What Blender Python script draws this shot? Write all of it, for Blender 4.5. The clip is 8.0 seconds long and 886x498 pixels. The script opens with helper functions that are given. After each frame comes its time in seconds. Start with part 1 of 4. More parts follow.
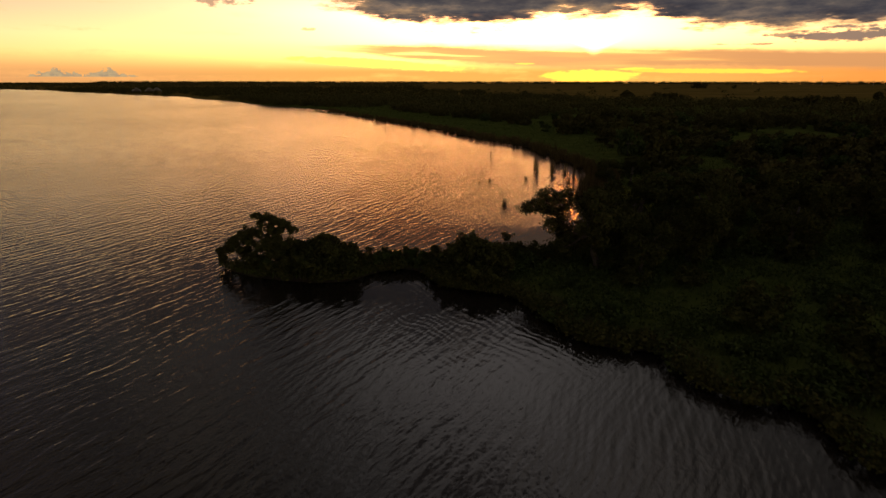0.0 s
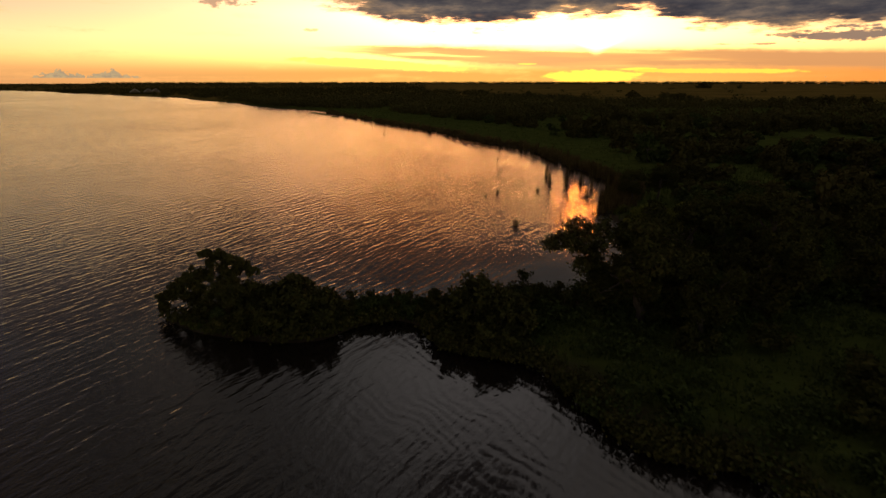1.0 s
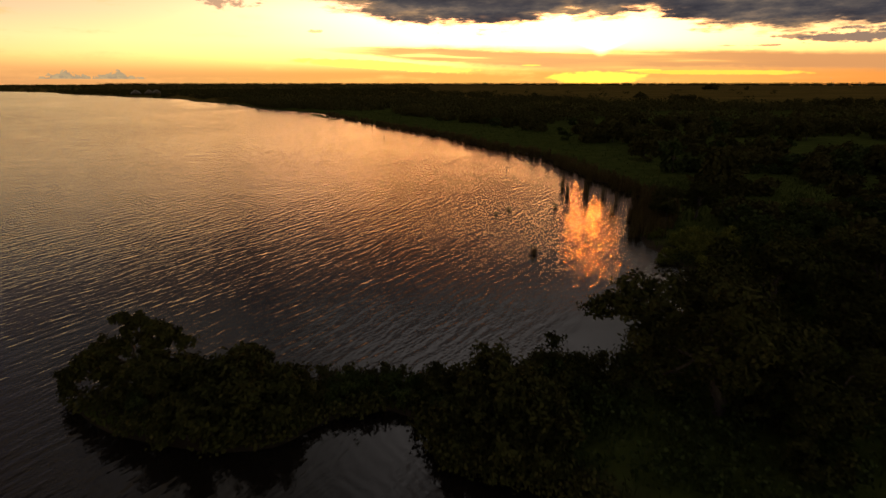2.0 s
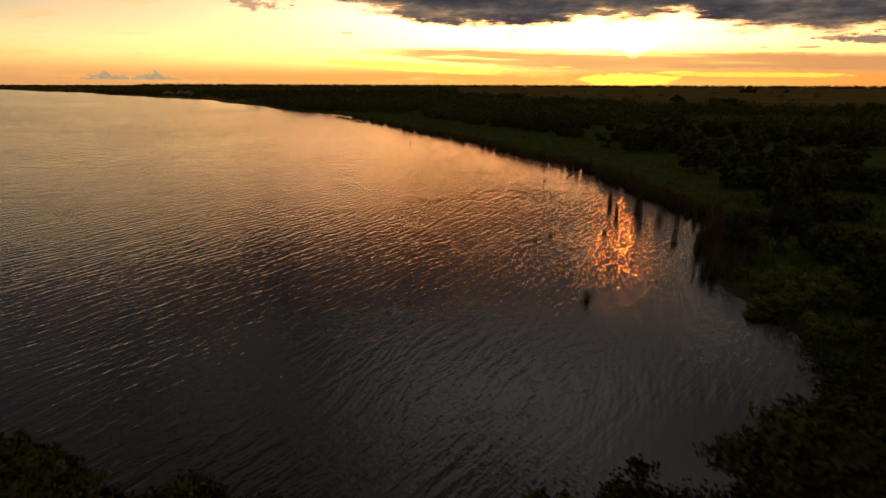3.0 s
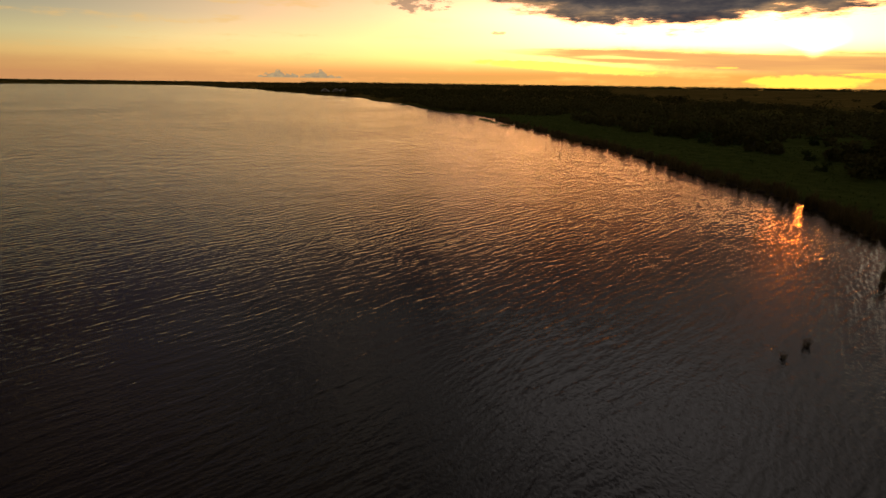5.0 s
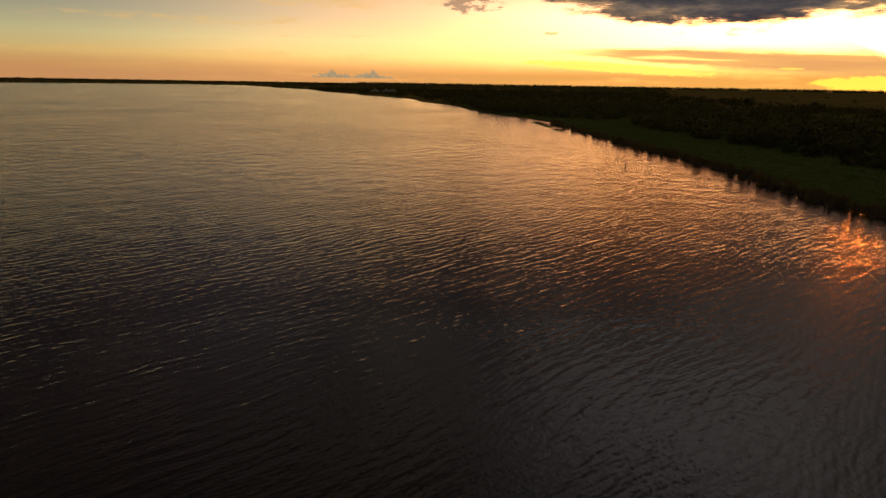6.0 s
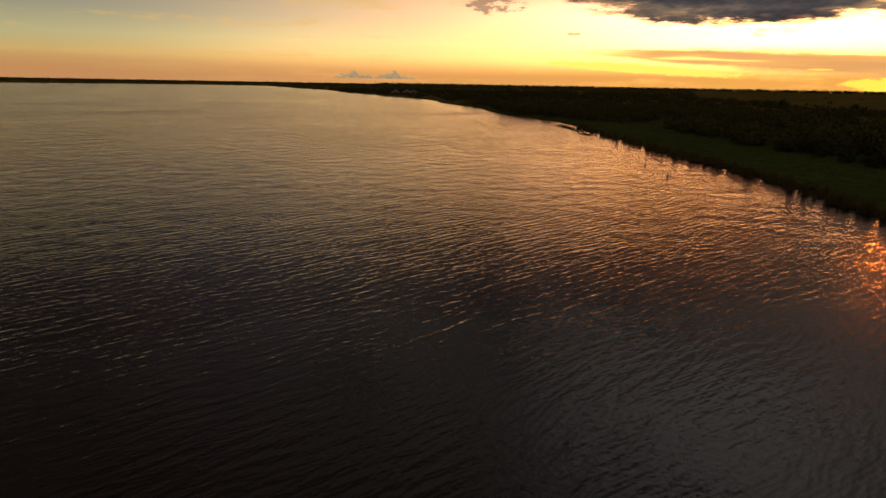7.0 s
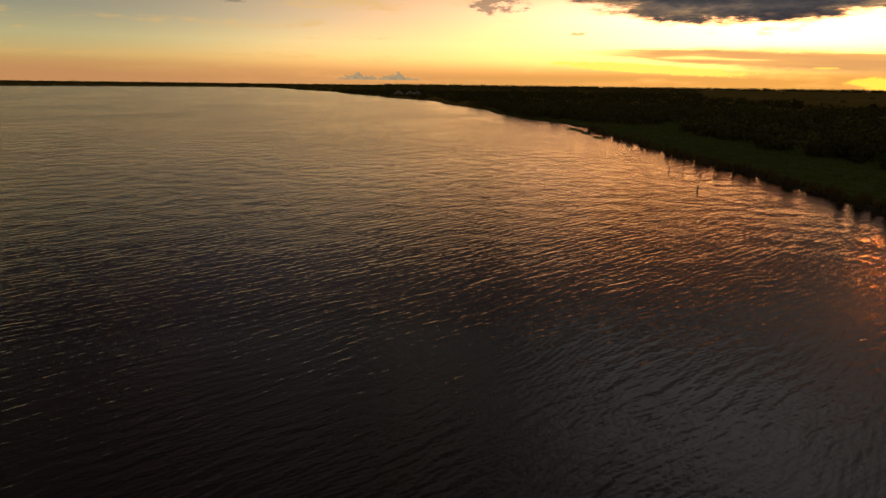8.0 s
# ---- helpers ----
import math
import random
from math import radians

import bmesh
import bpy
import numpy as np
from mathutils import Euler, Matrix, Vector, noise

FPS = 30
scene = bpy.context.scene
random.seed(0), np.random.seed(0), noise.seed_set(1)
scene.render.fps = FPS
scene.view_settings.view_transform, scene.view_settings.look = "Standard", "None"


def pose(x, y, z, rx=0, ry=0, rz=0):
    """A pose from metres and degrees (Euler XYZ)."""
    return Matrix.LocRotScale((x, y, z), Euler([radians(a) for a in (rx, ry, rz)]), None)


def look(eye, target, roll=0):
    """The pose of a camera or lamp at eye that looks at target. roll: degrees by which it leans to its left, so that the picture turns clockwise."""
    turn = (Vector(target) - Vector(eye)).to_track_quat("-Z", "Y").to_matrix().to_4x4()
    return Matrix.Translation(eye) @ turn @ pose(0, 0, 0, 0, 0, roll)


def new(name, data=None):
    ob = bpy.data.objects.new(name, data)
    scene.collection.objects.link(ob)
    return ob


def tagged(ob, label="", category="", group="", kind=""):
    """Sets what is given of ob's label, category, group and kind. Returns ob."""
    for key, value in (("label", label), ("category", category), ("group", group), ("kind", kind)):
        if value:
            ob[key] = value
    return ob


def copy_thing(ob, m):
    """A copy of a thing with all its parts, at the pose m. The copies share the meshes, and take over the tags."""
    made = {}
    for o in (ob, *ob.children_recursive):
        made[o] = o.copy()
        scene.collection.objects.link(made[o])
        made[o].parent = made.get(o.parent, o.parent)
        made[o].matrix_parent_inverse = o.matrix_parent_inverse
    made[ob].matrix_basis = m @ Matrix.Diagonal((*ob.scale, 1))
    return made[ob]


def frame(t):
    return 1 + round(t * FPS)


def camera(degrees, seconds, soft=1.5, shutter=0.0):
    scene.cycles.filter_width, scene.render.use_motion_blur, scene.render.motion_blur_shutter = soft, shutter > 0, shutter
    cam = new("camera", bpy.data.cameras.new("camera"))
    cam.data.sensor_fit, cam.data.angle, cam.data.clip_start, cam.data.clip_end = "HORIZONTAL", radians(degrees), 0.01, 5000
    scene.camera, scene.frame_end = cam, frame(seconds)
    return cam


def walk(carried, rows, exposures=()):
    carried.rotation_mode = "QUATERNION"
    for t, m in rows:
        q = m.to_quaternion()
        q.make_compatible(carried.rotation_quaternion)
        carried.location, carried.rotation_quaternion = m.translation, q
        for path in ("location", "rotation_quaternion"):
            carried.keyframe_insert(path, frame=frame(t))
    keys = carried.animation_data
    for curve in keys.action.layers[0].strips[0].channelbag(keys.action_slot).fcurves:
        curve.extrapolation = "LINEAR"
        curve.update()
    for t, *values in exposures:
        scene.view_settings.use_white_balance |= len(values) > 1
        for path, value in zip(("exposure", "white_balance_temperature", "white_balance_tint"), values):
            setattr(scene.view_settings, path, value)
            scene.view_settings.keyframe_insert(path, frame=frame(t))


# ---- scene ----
cam = camera(74.96, 8.0, soft=1.4, shutter=0.3)


def flown(x, y, z, yaw, tilt, lean):
    return pose(x, y, z, 90 - tilt, 0, yaw) @ pose(0, 0, 0, 0, 0, lean)


PATH = [
    (0.0, 0.00, 0.00, 15.00, 0.00, 16.16, 0.04),
    (0.5, 0.07, 5.43, 15.01, 0.11, 16.18, -0.02),
    (1.0, 0.10, 10.74, 14.98, 0.25, 16.12, -0.07),
    (2.5, -0.09, 26.49, 14.99, 1.42, 15.94, 0.10),
    (3.0, -0.43, 31.53, 15.15, 3.36, 15.86, 0.18),
    (3.5, -0.99, 36.64, 15.23, 6.68, 15.84, 0.31),
    (4.0, -1.84, 42.00, 15.27, 10.38, 15.93, 0.49),
    (4.5, -2.87, 47.43, 15.20, 14.01, 15.96, 0.67),
    (6.0, -8.53, 64.44, 15.46, 21.97, 15.99, 0.97),
    (6.5, -10.72, 69.87, 15.57, 23.40, 15.98, 1.04),
    (7.0, -12.85, 75.21, 15.69, 23.98, 15.96, 1.04),
    (7.5, -15.18, 80.33, 15.76, 24.28, 15.89, 0.92),
    (8.0, -17.39, 85.36, 15.80, 24.44, 15.89, 0.74),
]
walk(cam, [(t, flown(*row)) for t, *row in PATH], [(0, 0.12), (2.5, 0.1), (4.5, 0.0), (6, -0.12), (8, -0.18)])

# ---- sky, sun, exposure ----
SUN_AZ, SUN_EL = 13.9, 3.5

world = bpy.data.worlds.new("sunset_sky")
scene.world = world
world.use_nodes = True


class Nodes:
    """Small helper to write node trees as formulas."""

    def __init__(self, tree):
        self.tree = tree
        tree.nodes.clear()

    def add(self, kind):
        return self.tree.nodes.new(kind)

    def put(self, socket, value):
        if isinstance(value, bpy.types.NodeSocket):
            self.tree.links.new(value, socket)
        elif value is not None:
            socket.default_value = value

    def math(self, op, a, b=None, c=None, clamp=False):
        node = self.add("ShaderNodeMath")
        node.operation, node.use_clamp = op, clamp
        for socket, value in zip(node.inputs, (a, b, c)):
            self.put(socket, value)
        return node.outputs[0]

    def sum(self, *values):
        total = values[0]
        for v in values[1:]:
            total = self.math("ADD", total, v)
        return total

    def mul(self, *values):
        total = values[0]
        for v in values[1:]:
            total = self.math("MULTIPLY", total, v)
        return total

    def xyz(self, x, y, z):
        node = self.add("ShaderNodeCombineXYZ")
        for socket, value in zip(node.inputs, (x, y, z)):
            self.put(socket, value)
        return node.outputs[0]

    def split(self, v):
        node = self.add("ShaderNodeSeparateXYZ")
        self.put(node.inputs[0], v)
        return node.outputs

    def noise(self, v, scale=1.0, detail=3.0, rough=0.5, distortion=0.0):
        node = self.add("ShaderNodeTexNoise")
        for key, value in (("Vector", v), ("Scale", scale), ("Detail", detail), ("Roughness", rough), ("Distortion", distortion)):
            self.put(node.inputs[key], value)
        return node.outputs["Fac"]

    def smooth(self, v, lo, hi, a=0.0, b=1.0):
        node = self.add("ShaderNodeMapRange")
        node.interpolation_type = "SMOOTHSTEP"
        for socket, value in zip(node.inputs, (v, lo, hi, a, b)):
            self.put(socket, value)
        return node.outputs[0]

    def ramp(self, fac, stops):
        node = self.add("ShaderNodeValToRGB")
        elements = node.color_ramp.elements
        elements.remove(elements[1])
        for i, (at, colour) in enumerate(stops):
            e = elements[0] if i == 0 else elements.new(at)
            e.position = at
            e.color = (*colour, 1) if isinstance(colour, tuple) else (colour, colour, colour, 1)
        self.put(node.inputs[0], fac)
        return node.outputs[0]

    def line(self, v, lo, hi, points, top):
        """A piecewise linear function of v between lo and hi, with values up to top."""
        fac = self.math("DIVIDE", self.math("SUBTRACT", v, lo), hi - lo, clamp=True)
        return self.math("MULTIPLY", self.ramp(fac, [((x - lo) / (hi - lo), y / top) for x, y in points]), top)

    def mix(self, fac, a, b, kind="MIX"):
        node = self.add("ShaderNodeMix")
        node.data_type, node.blend_type = "RGBA", kind
        self.put(node.inputs["Factor"], fac)
        for key, value in (("A", a), ("B", b)):
            socket = [s for s in node.inputs if s.name == key and s.type == "RGBA"][0]
            self.put(socket, (*value, 1) if isinstance(value, tuple) else value)
        return [s for s in node.outputs if s.type == "RGBA"][0]

    def scaled(self, colour, k):
        """A fixed colour times a value."""
        return self.xyz(*[self.math("MULTIPLY", k, c) for c in colour])

    def plus(self, a, b):
        node = self.add("ShaderNodeVectorMath")
        node.operation = "ADD"
        self.put(node.inputs[0], a)
        self.put(node.inputs[1], b)
        return node.outputs[0]

    def times(self, a, b):
        node = self.add("ShaderNodeVectorMath")
        node.operation = "MULTIPLY"
        self.put(node.inputs[0], a)
        self.put(node.inputs[1], b)
        return node.outputs[0]


def build_sky():
    n = Nodes(world.node_tree)
    way = n.add("ShaderNodeTexCoord").outputs["Generated"]
    x, y, z = n.split(way)
    az = n.math("MULTIPLY", n.math("ARCTAN2", x, y), 180 / math.pi)
    el = n.math("MULTIPLY", n.math("ARCSINE", z), 180 / math.pi)
    up = n.math("MAXIMUM", el, 0.0)
    off = n.math("SUBTRACT", az, SUN_AZ)
    # clear sky away from the sun, from the horizon up
    base = n.ramp(n.math("POWER", n.math("DIVIDE", up, 90.0), 0.5), [
        (0.0, (0.62, 0.33, 0.14)), (0.09, (0.80, 0.45, 0.15)), (0.15, (0.88, 0.60, 0.21)), (0.20, (0.76, 0.64, 0.30)),
        (0.25, (0.46, 0.44, 0.29)), (0.34, (0.25, 0.24, 0.21)), (0.40, (0.225, 0.205, 0.175)), (0.47, (0.195, 0.175, 0.155)), (0.56, (0.138, 0.125, 0.116)), (0.70, (0.058, 0.054, 0.054)), (0.85, (0.040, 0.038, 0.040)), (1.0, (0.045, 0.045, 0.052))])
    # the glow round the sun
    dist = n.math("SQRT", n.sum(n.math("POWER", n.math("MULTIPLY", n.math("SUBTRACT", az, 4.0), 0.29), 2.0), n.math("POWER", n.math("MULTIPLY", n.math("SUBTRACT", el, 4.5), 1.5), 2.0)))
    band = n.math("SQRT", n.sum(n.math("POWER", n.math("MULTIPLY", n.math("SUBTRACT", az, 5.0), 0.25), 2.0), n.math("POWER", n.math("SUBTRACT", el, 4.6), 2.0)))
    near = n.math("EXPONENT", n.math("MULTIPLY", n.math("POWER", n.math("DIVIDE", band, 3.5), 2.0), -1.0))
    wide = n.math("EXPONENT", n.math("MULTIPLY", n.math("POWER", n.math("DIVIDE", dist, 10.0), 2.0), -1.0))
    # darker away from the sun, above the low haze
    base = n.mix(n.mul(n.smooth(az, -42.0, -66.0), n.smooth(el, 6.4, 11.0), 0.94), base, (0.034, 0.038, 0.042))
    base = n.mix(n.mul(n.smooth(az, -30.0, -62.0), 0.18), base, (0.0, 0.0, 0.0))
    sky = n.plus(base, n.plus(n.scaled((3.3, 1.08, 0.20), near), n.scaled((2.2, 0.76, 0.14), wide)))
    # lighter thin cloud high above the sun
    above = n.mul(n.math("EXPONENT", n.math("MULTIPLY", n.math("POWER", n.math("DIVIDE", n.math("SUBTRACT", az, 4.0), 15.0), 2.0), -1.0)), n.smooth(el, 16.0, 31.0), n.smooth(el, 75.0, 45.0))
    sky = n.plus(sky, n.scaled((0.56, 0.50, 0.48), above))
    veil_ = n.math("EXPONENT", n.math("MULTIPLY", n.sum(n.math("POWER", n.math("DIVIDE", n.math("SUBTRACT", az, 26.0), 11.0), 2.0), n.math("POWER", n.math("DIVIDE", n.math("SUBTRACT", el, 40.0), 6.0), 2.0)), -1.0))
    sky = n.plus(sky, n.scaled((0.50, 0.42, 0.36), veil_))
    grey = n.math("EXPONENT", n.math("MULTIPLY", n.sum(n.math("POWER", n.math("DIVIDE", n.math("ADD", az, 25.0), 14.0), 2.0), n.math("POWER", n.math("DIVIDE", n.math("SUBTRACT", el, 24.0), 11.0), 2.0)), -1.0))
    sky = n.plus(sky, n.scaled((0.23, 0.205, 0.182), grey))
    pale = n.math("EXPONENT", n.math("MULTIPLY", n.sum(n.math("POWER", n.math("DIVIDE", n.math("ADD", az, 6.0), 13.0), 2.0), n.math("POWER", n.math("DIVIDE", n.math("SUBTRACT", el, 6.8), 1.9), 2.0)), -1.0))
    sky = n.plus(sky, n.scaled((0.25, 0.22, 0.30), pale))
    white = n.math("EXPONENT", n.math("MULTIPLY", n.sum(n.math("POWER", n.math("DIVIDE", n.math("SUBTRACT", az, 8.0), 17.0), 2.0), n.math("POWER", n.math("DIVIDE", n.math("SUBTRACT", el, 4.8), 1.7), 4.0)), -1.0))
    sky = n.plus(sky, n.scaled((2.9, 1.35, 0.54), white))
    air = n.add("ShaderNodeTexSky")
    air.sky_type, air.sun_disc = "NISHITA", False
    air.sun_elevation, air.sun_rotation = radians(SUN_EL), radians(SUN_AZ)
    sky = n.mix(0.003, sky, air.outputs[0], "ADD")
    streak = n.noise(n.xyz(n.math("MULTIPLY", az, 0.05), n.math("MULTIPLY", el, 0.75), 3.0), 1.0, 5.0, 0.55)
    fine = n.noise(n.xyz(n.math("MULTIPLY", az, 0.22), n.math("MULTIPLY", el, 0.8), 9.0), 1.0, 6.0, 0.6)
    rag = n.math("SUBTRACT", n.noise(n.xyz(n.math("MULTIPLY", az, 0.8), n.math("MULTIPLY", el, 2.2), 6.0), 1.0, 6.0, 0.62), 0.5)
    wisp = n.math("SUBTRACT", streak, 0.5)
    puff = n.math("SUBTRACT", fine, 0.5)
    # the twilight sky behind the camera
    back = n.mul(n.smooth(n.math("ABSOLUTE", az), 85.0, 140.0), n.smooth(el, 0.0, 12.0))
    sky = n.plus(sky, n.scaled((0.075, 0.080, 0.068), back))
    # orange haze near the horizon, thinner beside the sun
    low = n.mul(n.smooth(el, n.smooth(az, -30.0, -4.0, 2.6, 2.2), n.smooth(az, -30.0, -4.0, 0.4, 0.8)), n.smooth(n.sum(streak, n.math("MULTIPLY", puff, 0.5), n.math("MULTIPLY", rag, 0.2)), 0.26, 0.5, 0.70, 0.98))
    sky = n.mix(low, sky, n.mix(n.smooth(az, -50.0, 5.0), (0.72, 0.34, 0.13), (0.98, 0.45, 0.095)))
    sky = n.mix(n.mul(n.smooth(az, 22.0, 36.0), n.smooth(el, 3.2, 0.6), 0.8), sky, (0.92, 0.30, 0.055))
    # greyer and greener away from the sun
    sky = n.mix(n.mul(n.smooth(az, -2.0, -40.0), n.smooth(el, 1.2, 4.0), n.smooth(el, 12.0, 8.0)), sky, n.times(sky, (0.90, 0.99, 1.06)))
    sky = n.mix(n.mul(n.smooth(az, -26.0, -56.0), n.smooth(el, 8.0, 11.0)), sky, n.times(sky, (0.42, 0.45, 0.92)))
    # faint peach streaks high over the far shore
    veil = n.mul(n.smooth(n.sum(streak, n.math("MULTIPLY", puff, 0.7), n.math("MULTIPLY", rag, 0.3)), 0.50, 0.72), n.smooth(az, -12.0, -34.0), n.smooth(el, 0.8, 3.0))
    sky = n.mix(n.math("MULTIPLY", veil, 0.6), sky, (0.95, 0.58, 0.20))
    # thin salmon bank below the sun, in long streaks
    shred = n.noise(n.xyz(n.math("MULTIPLY", az, 0.075), n.math("MULTIPLY", n.sum(el, n.math("MULTIPLY", az, 0.03)), 1.5), 17.0), 1.0, 4.0, 0.5)
    mid = n.line(az, -30, 60, [(-30, 3.2), (-13, 3.0), (-4, 2.75), (4, 2.3), (10, 2.05), (16, 2.0), (24, 1.98), (34, 1.6), (60, 1.3)], 5.0)
    half = n.line(az, -30, 60, [(-30, 0.02), (-13, 0.06), (-5, 0.45), (4, 0.85), (12, 0.95), (24, 0.85), (36, 0.75), (60, 0.7)], 1.0)
    bank = n.math("DIVIDE", n.math("ABSOLUTE", n.sum(n.math("SUBTRACT", el, mid), n.math("MULTIPLY", wisp, 0.9), n.math("MULTIPLY", puff, 0.35))), half)
    salmon = n.mix(n.smooth(n.sum(shred, n.math("MULTIPLY", n.smooth(az, 12.0, 30.0), 0.12)), 0.40, 0.66), n.mix(n.smooth(az, 12.0, 36.0), (0.98, 0.50, 0.15), (0.88, 0.36, 0.10)), n.mix(n.smooth(az, 10.0, 30.0), (0.82, 0.40, 0.14), (0.70, 0.32, 0.12)))
    sky = n.mix(n.mul(n.smooth(n.sum(bank, n.math("MULTIPLY", rag, 0.45)), 1.3, 0.55, 0.0, 0.97), n.smooth(shred, 0.30, 0.46, 0.55, 1.0), n.smooth(az, -14.0, -5.0)), sky, salmon)
    # the sun's lower limb shining through the top of the bank
    spot = n.math("SQRT", n.sum(n.math("POWER", n.math("MULTIPLY", off, n.smooth(el, 2.3, 3.6, 1.25, 0.55)), 2.0), n.math("POWER", n.math("MULTIPLY", n.math("SUBTRACT", el, SUN_EL + 0.3), 0.9), 2.0)))
    sky = n.plus(sky, n.scaled((9.0, 2.5, 0.7), n.smooth(spot, 1.45, 0.55)))
    # bright yellow gaps just above the land
    def gap(at, height, wide_, tall, lean_, colour, sky):
        rise = n.math("SUBTRACT", el, n.math("MULTIPLY_ADD", n.math("SUBTRACT", az, at), lean_, height))
        d = n.sum(n.math("POWER", n.math("DIVIDE", n.math("SUBTRACT", az, at), wide_), 2.0), n.math("POWER", n.math("DIVIDE", rise, tall), 2.0),
                  n.math("MULTIPLY", rag, -2.2), n.math("MULTIPLY", wisp, -1.6), n.math("MULTIPLY", puff, -1.5))
        return n.mix(n.smooth(d, 1.15, 0.5, 0.0, 0.94), sky, colour)
    sky = gap(13.6, 0.45, 4.6, 0.56, 0.0, (1.9, 1.02, 0.11), sky)
    sky = gap(17.6, 1.12, 1.7, 0.12, 0.0, (1.8, 0.95, 0.11), sky)
    sky = gap(24.5, 0.90, 7.2, 0.22, -0.012, (1.6, 0.80, 0.09), sky)
    sky = gap(-6.0, 1.55, 9.0, 0.42, -0.055, (1.7, 1.05, 0.17), sky)
    sky = gap(7.6, 1.62, 1.0, 0.09, 0.0, (1.6, 0.9, 0.14), sky)
    # row of small cumulus low over the far shore
    crest = n.line(az, -36, -26, [(-36, 0.1), (-34.4, 0.36), (-33.6, 0.66), (-32.9, 0.72), (-32.55, 1.04), (-32.2, 0.66), (-31.2, 0.58), (-30.6, 0.42),
                                  (-30.2, 0.66), (-29.3, 0.7), (-28.8, 1.02), (-28.5, 0.72), (-27.9, 0.52), (-27.1, 0.34), (-26, 0.1)], 2.0)
    lump = n.noise(n.xyz(n.math("MULTIPLY", az, 2.6), n.math("MULTIPLY", el, 3.4), 1.0), 1.0, 5.0, 0.62)
    cumulus = n.mul(n.smooth(n.sum(crest, n.math("MULTIPLY", n.math("SUBTRACT", lump, 0.45), 1.3), n.math("MULTIPLY", el, -1.0)), -0.03, 0.07), n.smooth(el, 0.3, 0.42))
    sky = n.mix(n.math("MULTIPLY", cumulus, 0.96), sky, n.mix(n.smooth(lump, 0.35, 0.65), (0.36, 0.28, 0.18), (0.52, 0.38, 0.20)))
    # small brown scraps
    def scrap(at, height, wide_, tall, colour, amount, sky):
        d = n.sum(n.math("POWER", n.math("DIVIDE", n.math("SUBTRACT", az, at), wide_), 2.0), n.math("POWER", n.math("DIVIDE", n.math("SUBTRACT", el, height), tall), 2.0),
                  n.math("MULTIPLY", puff, -3.5), n.math("MULTIPLY", rag, -5.0))
        return n.mix(n.smooth(d, 1.1, 0.35, 0.0, amount), sky, colour)
    sky = scrap(-19.6, 7.0, 2.6, 0.75, (0.42, 0.27, 0.17), 0.85, sky)
    sky = scrap(-12.6, 4.55, 0.7, 0.16, (0.85, 0.55, 0.25), 0.8, sky)
    sky = scrap(33.6, 3.55, 3.6, 0.50, (0.17, 0.13, 0.12), 0.92, sky)
    sky = scrap(28.9, 3.68, 1.8, 0.17, (0.24, 0.17, 0.13), 0.85, sky)
    sky = scrap(33.5, 4.15, 2.6, 0.18, (0.20, 0.15, 0.13), 0.85, sky)
    sky = scrap(27.4, 3.02, 1.1, 0.10, (0.36, 0.23, 0.14), 0.8, sky)
    sky = scrap(24.5, 3.05, 1.5, 0.14, (0.5, 0.3, 0.2), 0.7, sky)
    sky = scrap(-44.0, 7.1, 2.2, 0.4, (0.30, 0.24, 0.16), 0.7, sky)
    # the great dark cloud, its ragged underside lit from below
    edge = n.line(az, -75, 75, [(-75, 17), (-45, 14), (-28, 11), (-17, 8.4), (-11, 7.0), (-8.5, 6.5), (-5.4, 5.5), (-1, 5.35), (3, 5.05), (6, 5.3), (9.2, 5.75),
                                (12, 6.2), (14.5, 5.6), (16.4, 6.2), (19.4, 5.8), (21.2, 4.95), (25, 4.3), (30, 4.25), (35.5, 4.4), (48, 5.2), (75, 10)], 20.0)
    torn = n.math("SUBTRACT", n.noise(n.xyz(n.math("MULTIPLY", az, 0.30), n.math("MULTIPLY", el, 1.5), 21.0), 1.0, 6.0, 0.6), 0.5)
    rough = n.sum(n.math("MULTIPLY", torn, 3.0), n.math("MULTIPLY", puff, 1.6), n.math("MULTIPLY", wisp, 0.6), n.math("MULTIPLY", rag, 1.1), 0.35)
    into = n.sum(n.math("SUBTRACT", el, edge), rough)
    high = n.noise(n.xyz(n.math("MULTIPLY", az, 0.035), n.math("MULTIPLY", el, 0.075), 5.3), 1.0, 5.0, 0.55)
    cover = n.mul(n.smooth(into, -0.2, 0.75), n.smooth(n.sum(high, n.math("MULTIPLY", n.smooth(el, 7.4, 10.5), -0.30), 0.14), 0.30, 0.46))
    grain = n.noise(n.xyz(n.math("MULTIPLY", az, 0.13), n.math("MULTIPLY", el, 0.5), 2.0), 1.0, 6.0, 0.62)
    shade = n.ramp(grain, [(0.36, (0.034, 0.032, 0.041)), (0.47, (0.058, 0.053, 0.060)), (0.56, (0.11, 0.090, 0.082)), (0.68, (0.28, 0.19, 0.13))])
    # thin lower fringe catches the light
    shade = n.mix(n.smooth(into, 1.5, 0.1, 0.0, 0.75), shade, n.ramp(grain, [(0.38, (0.10, 0.08, 0.075)), (0.5, (0.30, 0.19, 0.12)), (0.62, (0.75, 0.42, 0.17))]))
    sky = n.mix(cover, sky, shade)
    ember = n.mul(n.smooth(el, 6.9, 9.2), n.smooth(el, 19.0, 10.5), n.math("EXPONENT", n.math("MULTIPLY", n.math("POWER", n.math("DIVIDE", n.math("SUBTRACT", az, 4.0), 30.0), 2.0), -1.0)))
    sky = n.mix(ember, sky, n.times(sky, (0.80, 0.44, 0.16)))
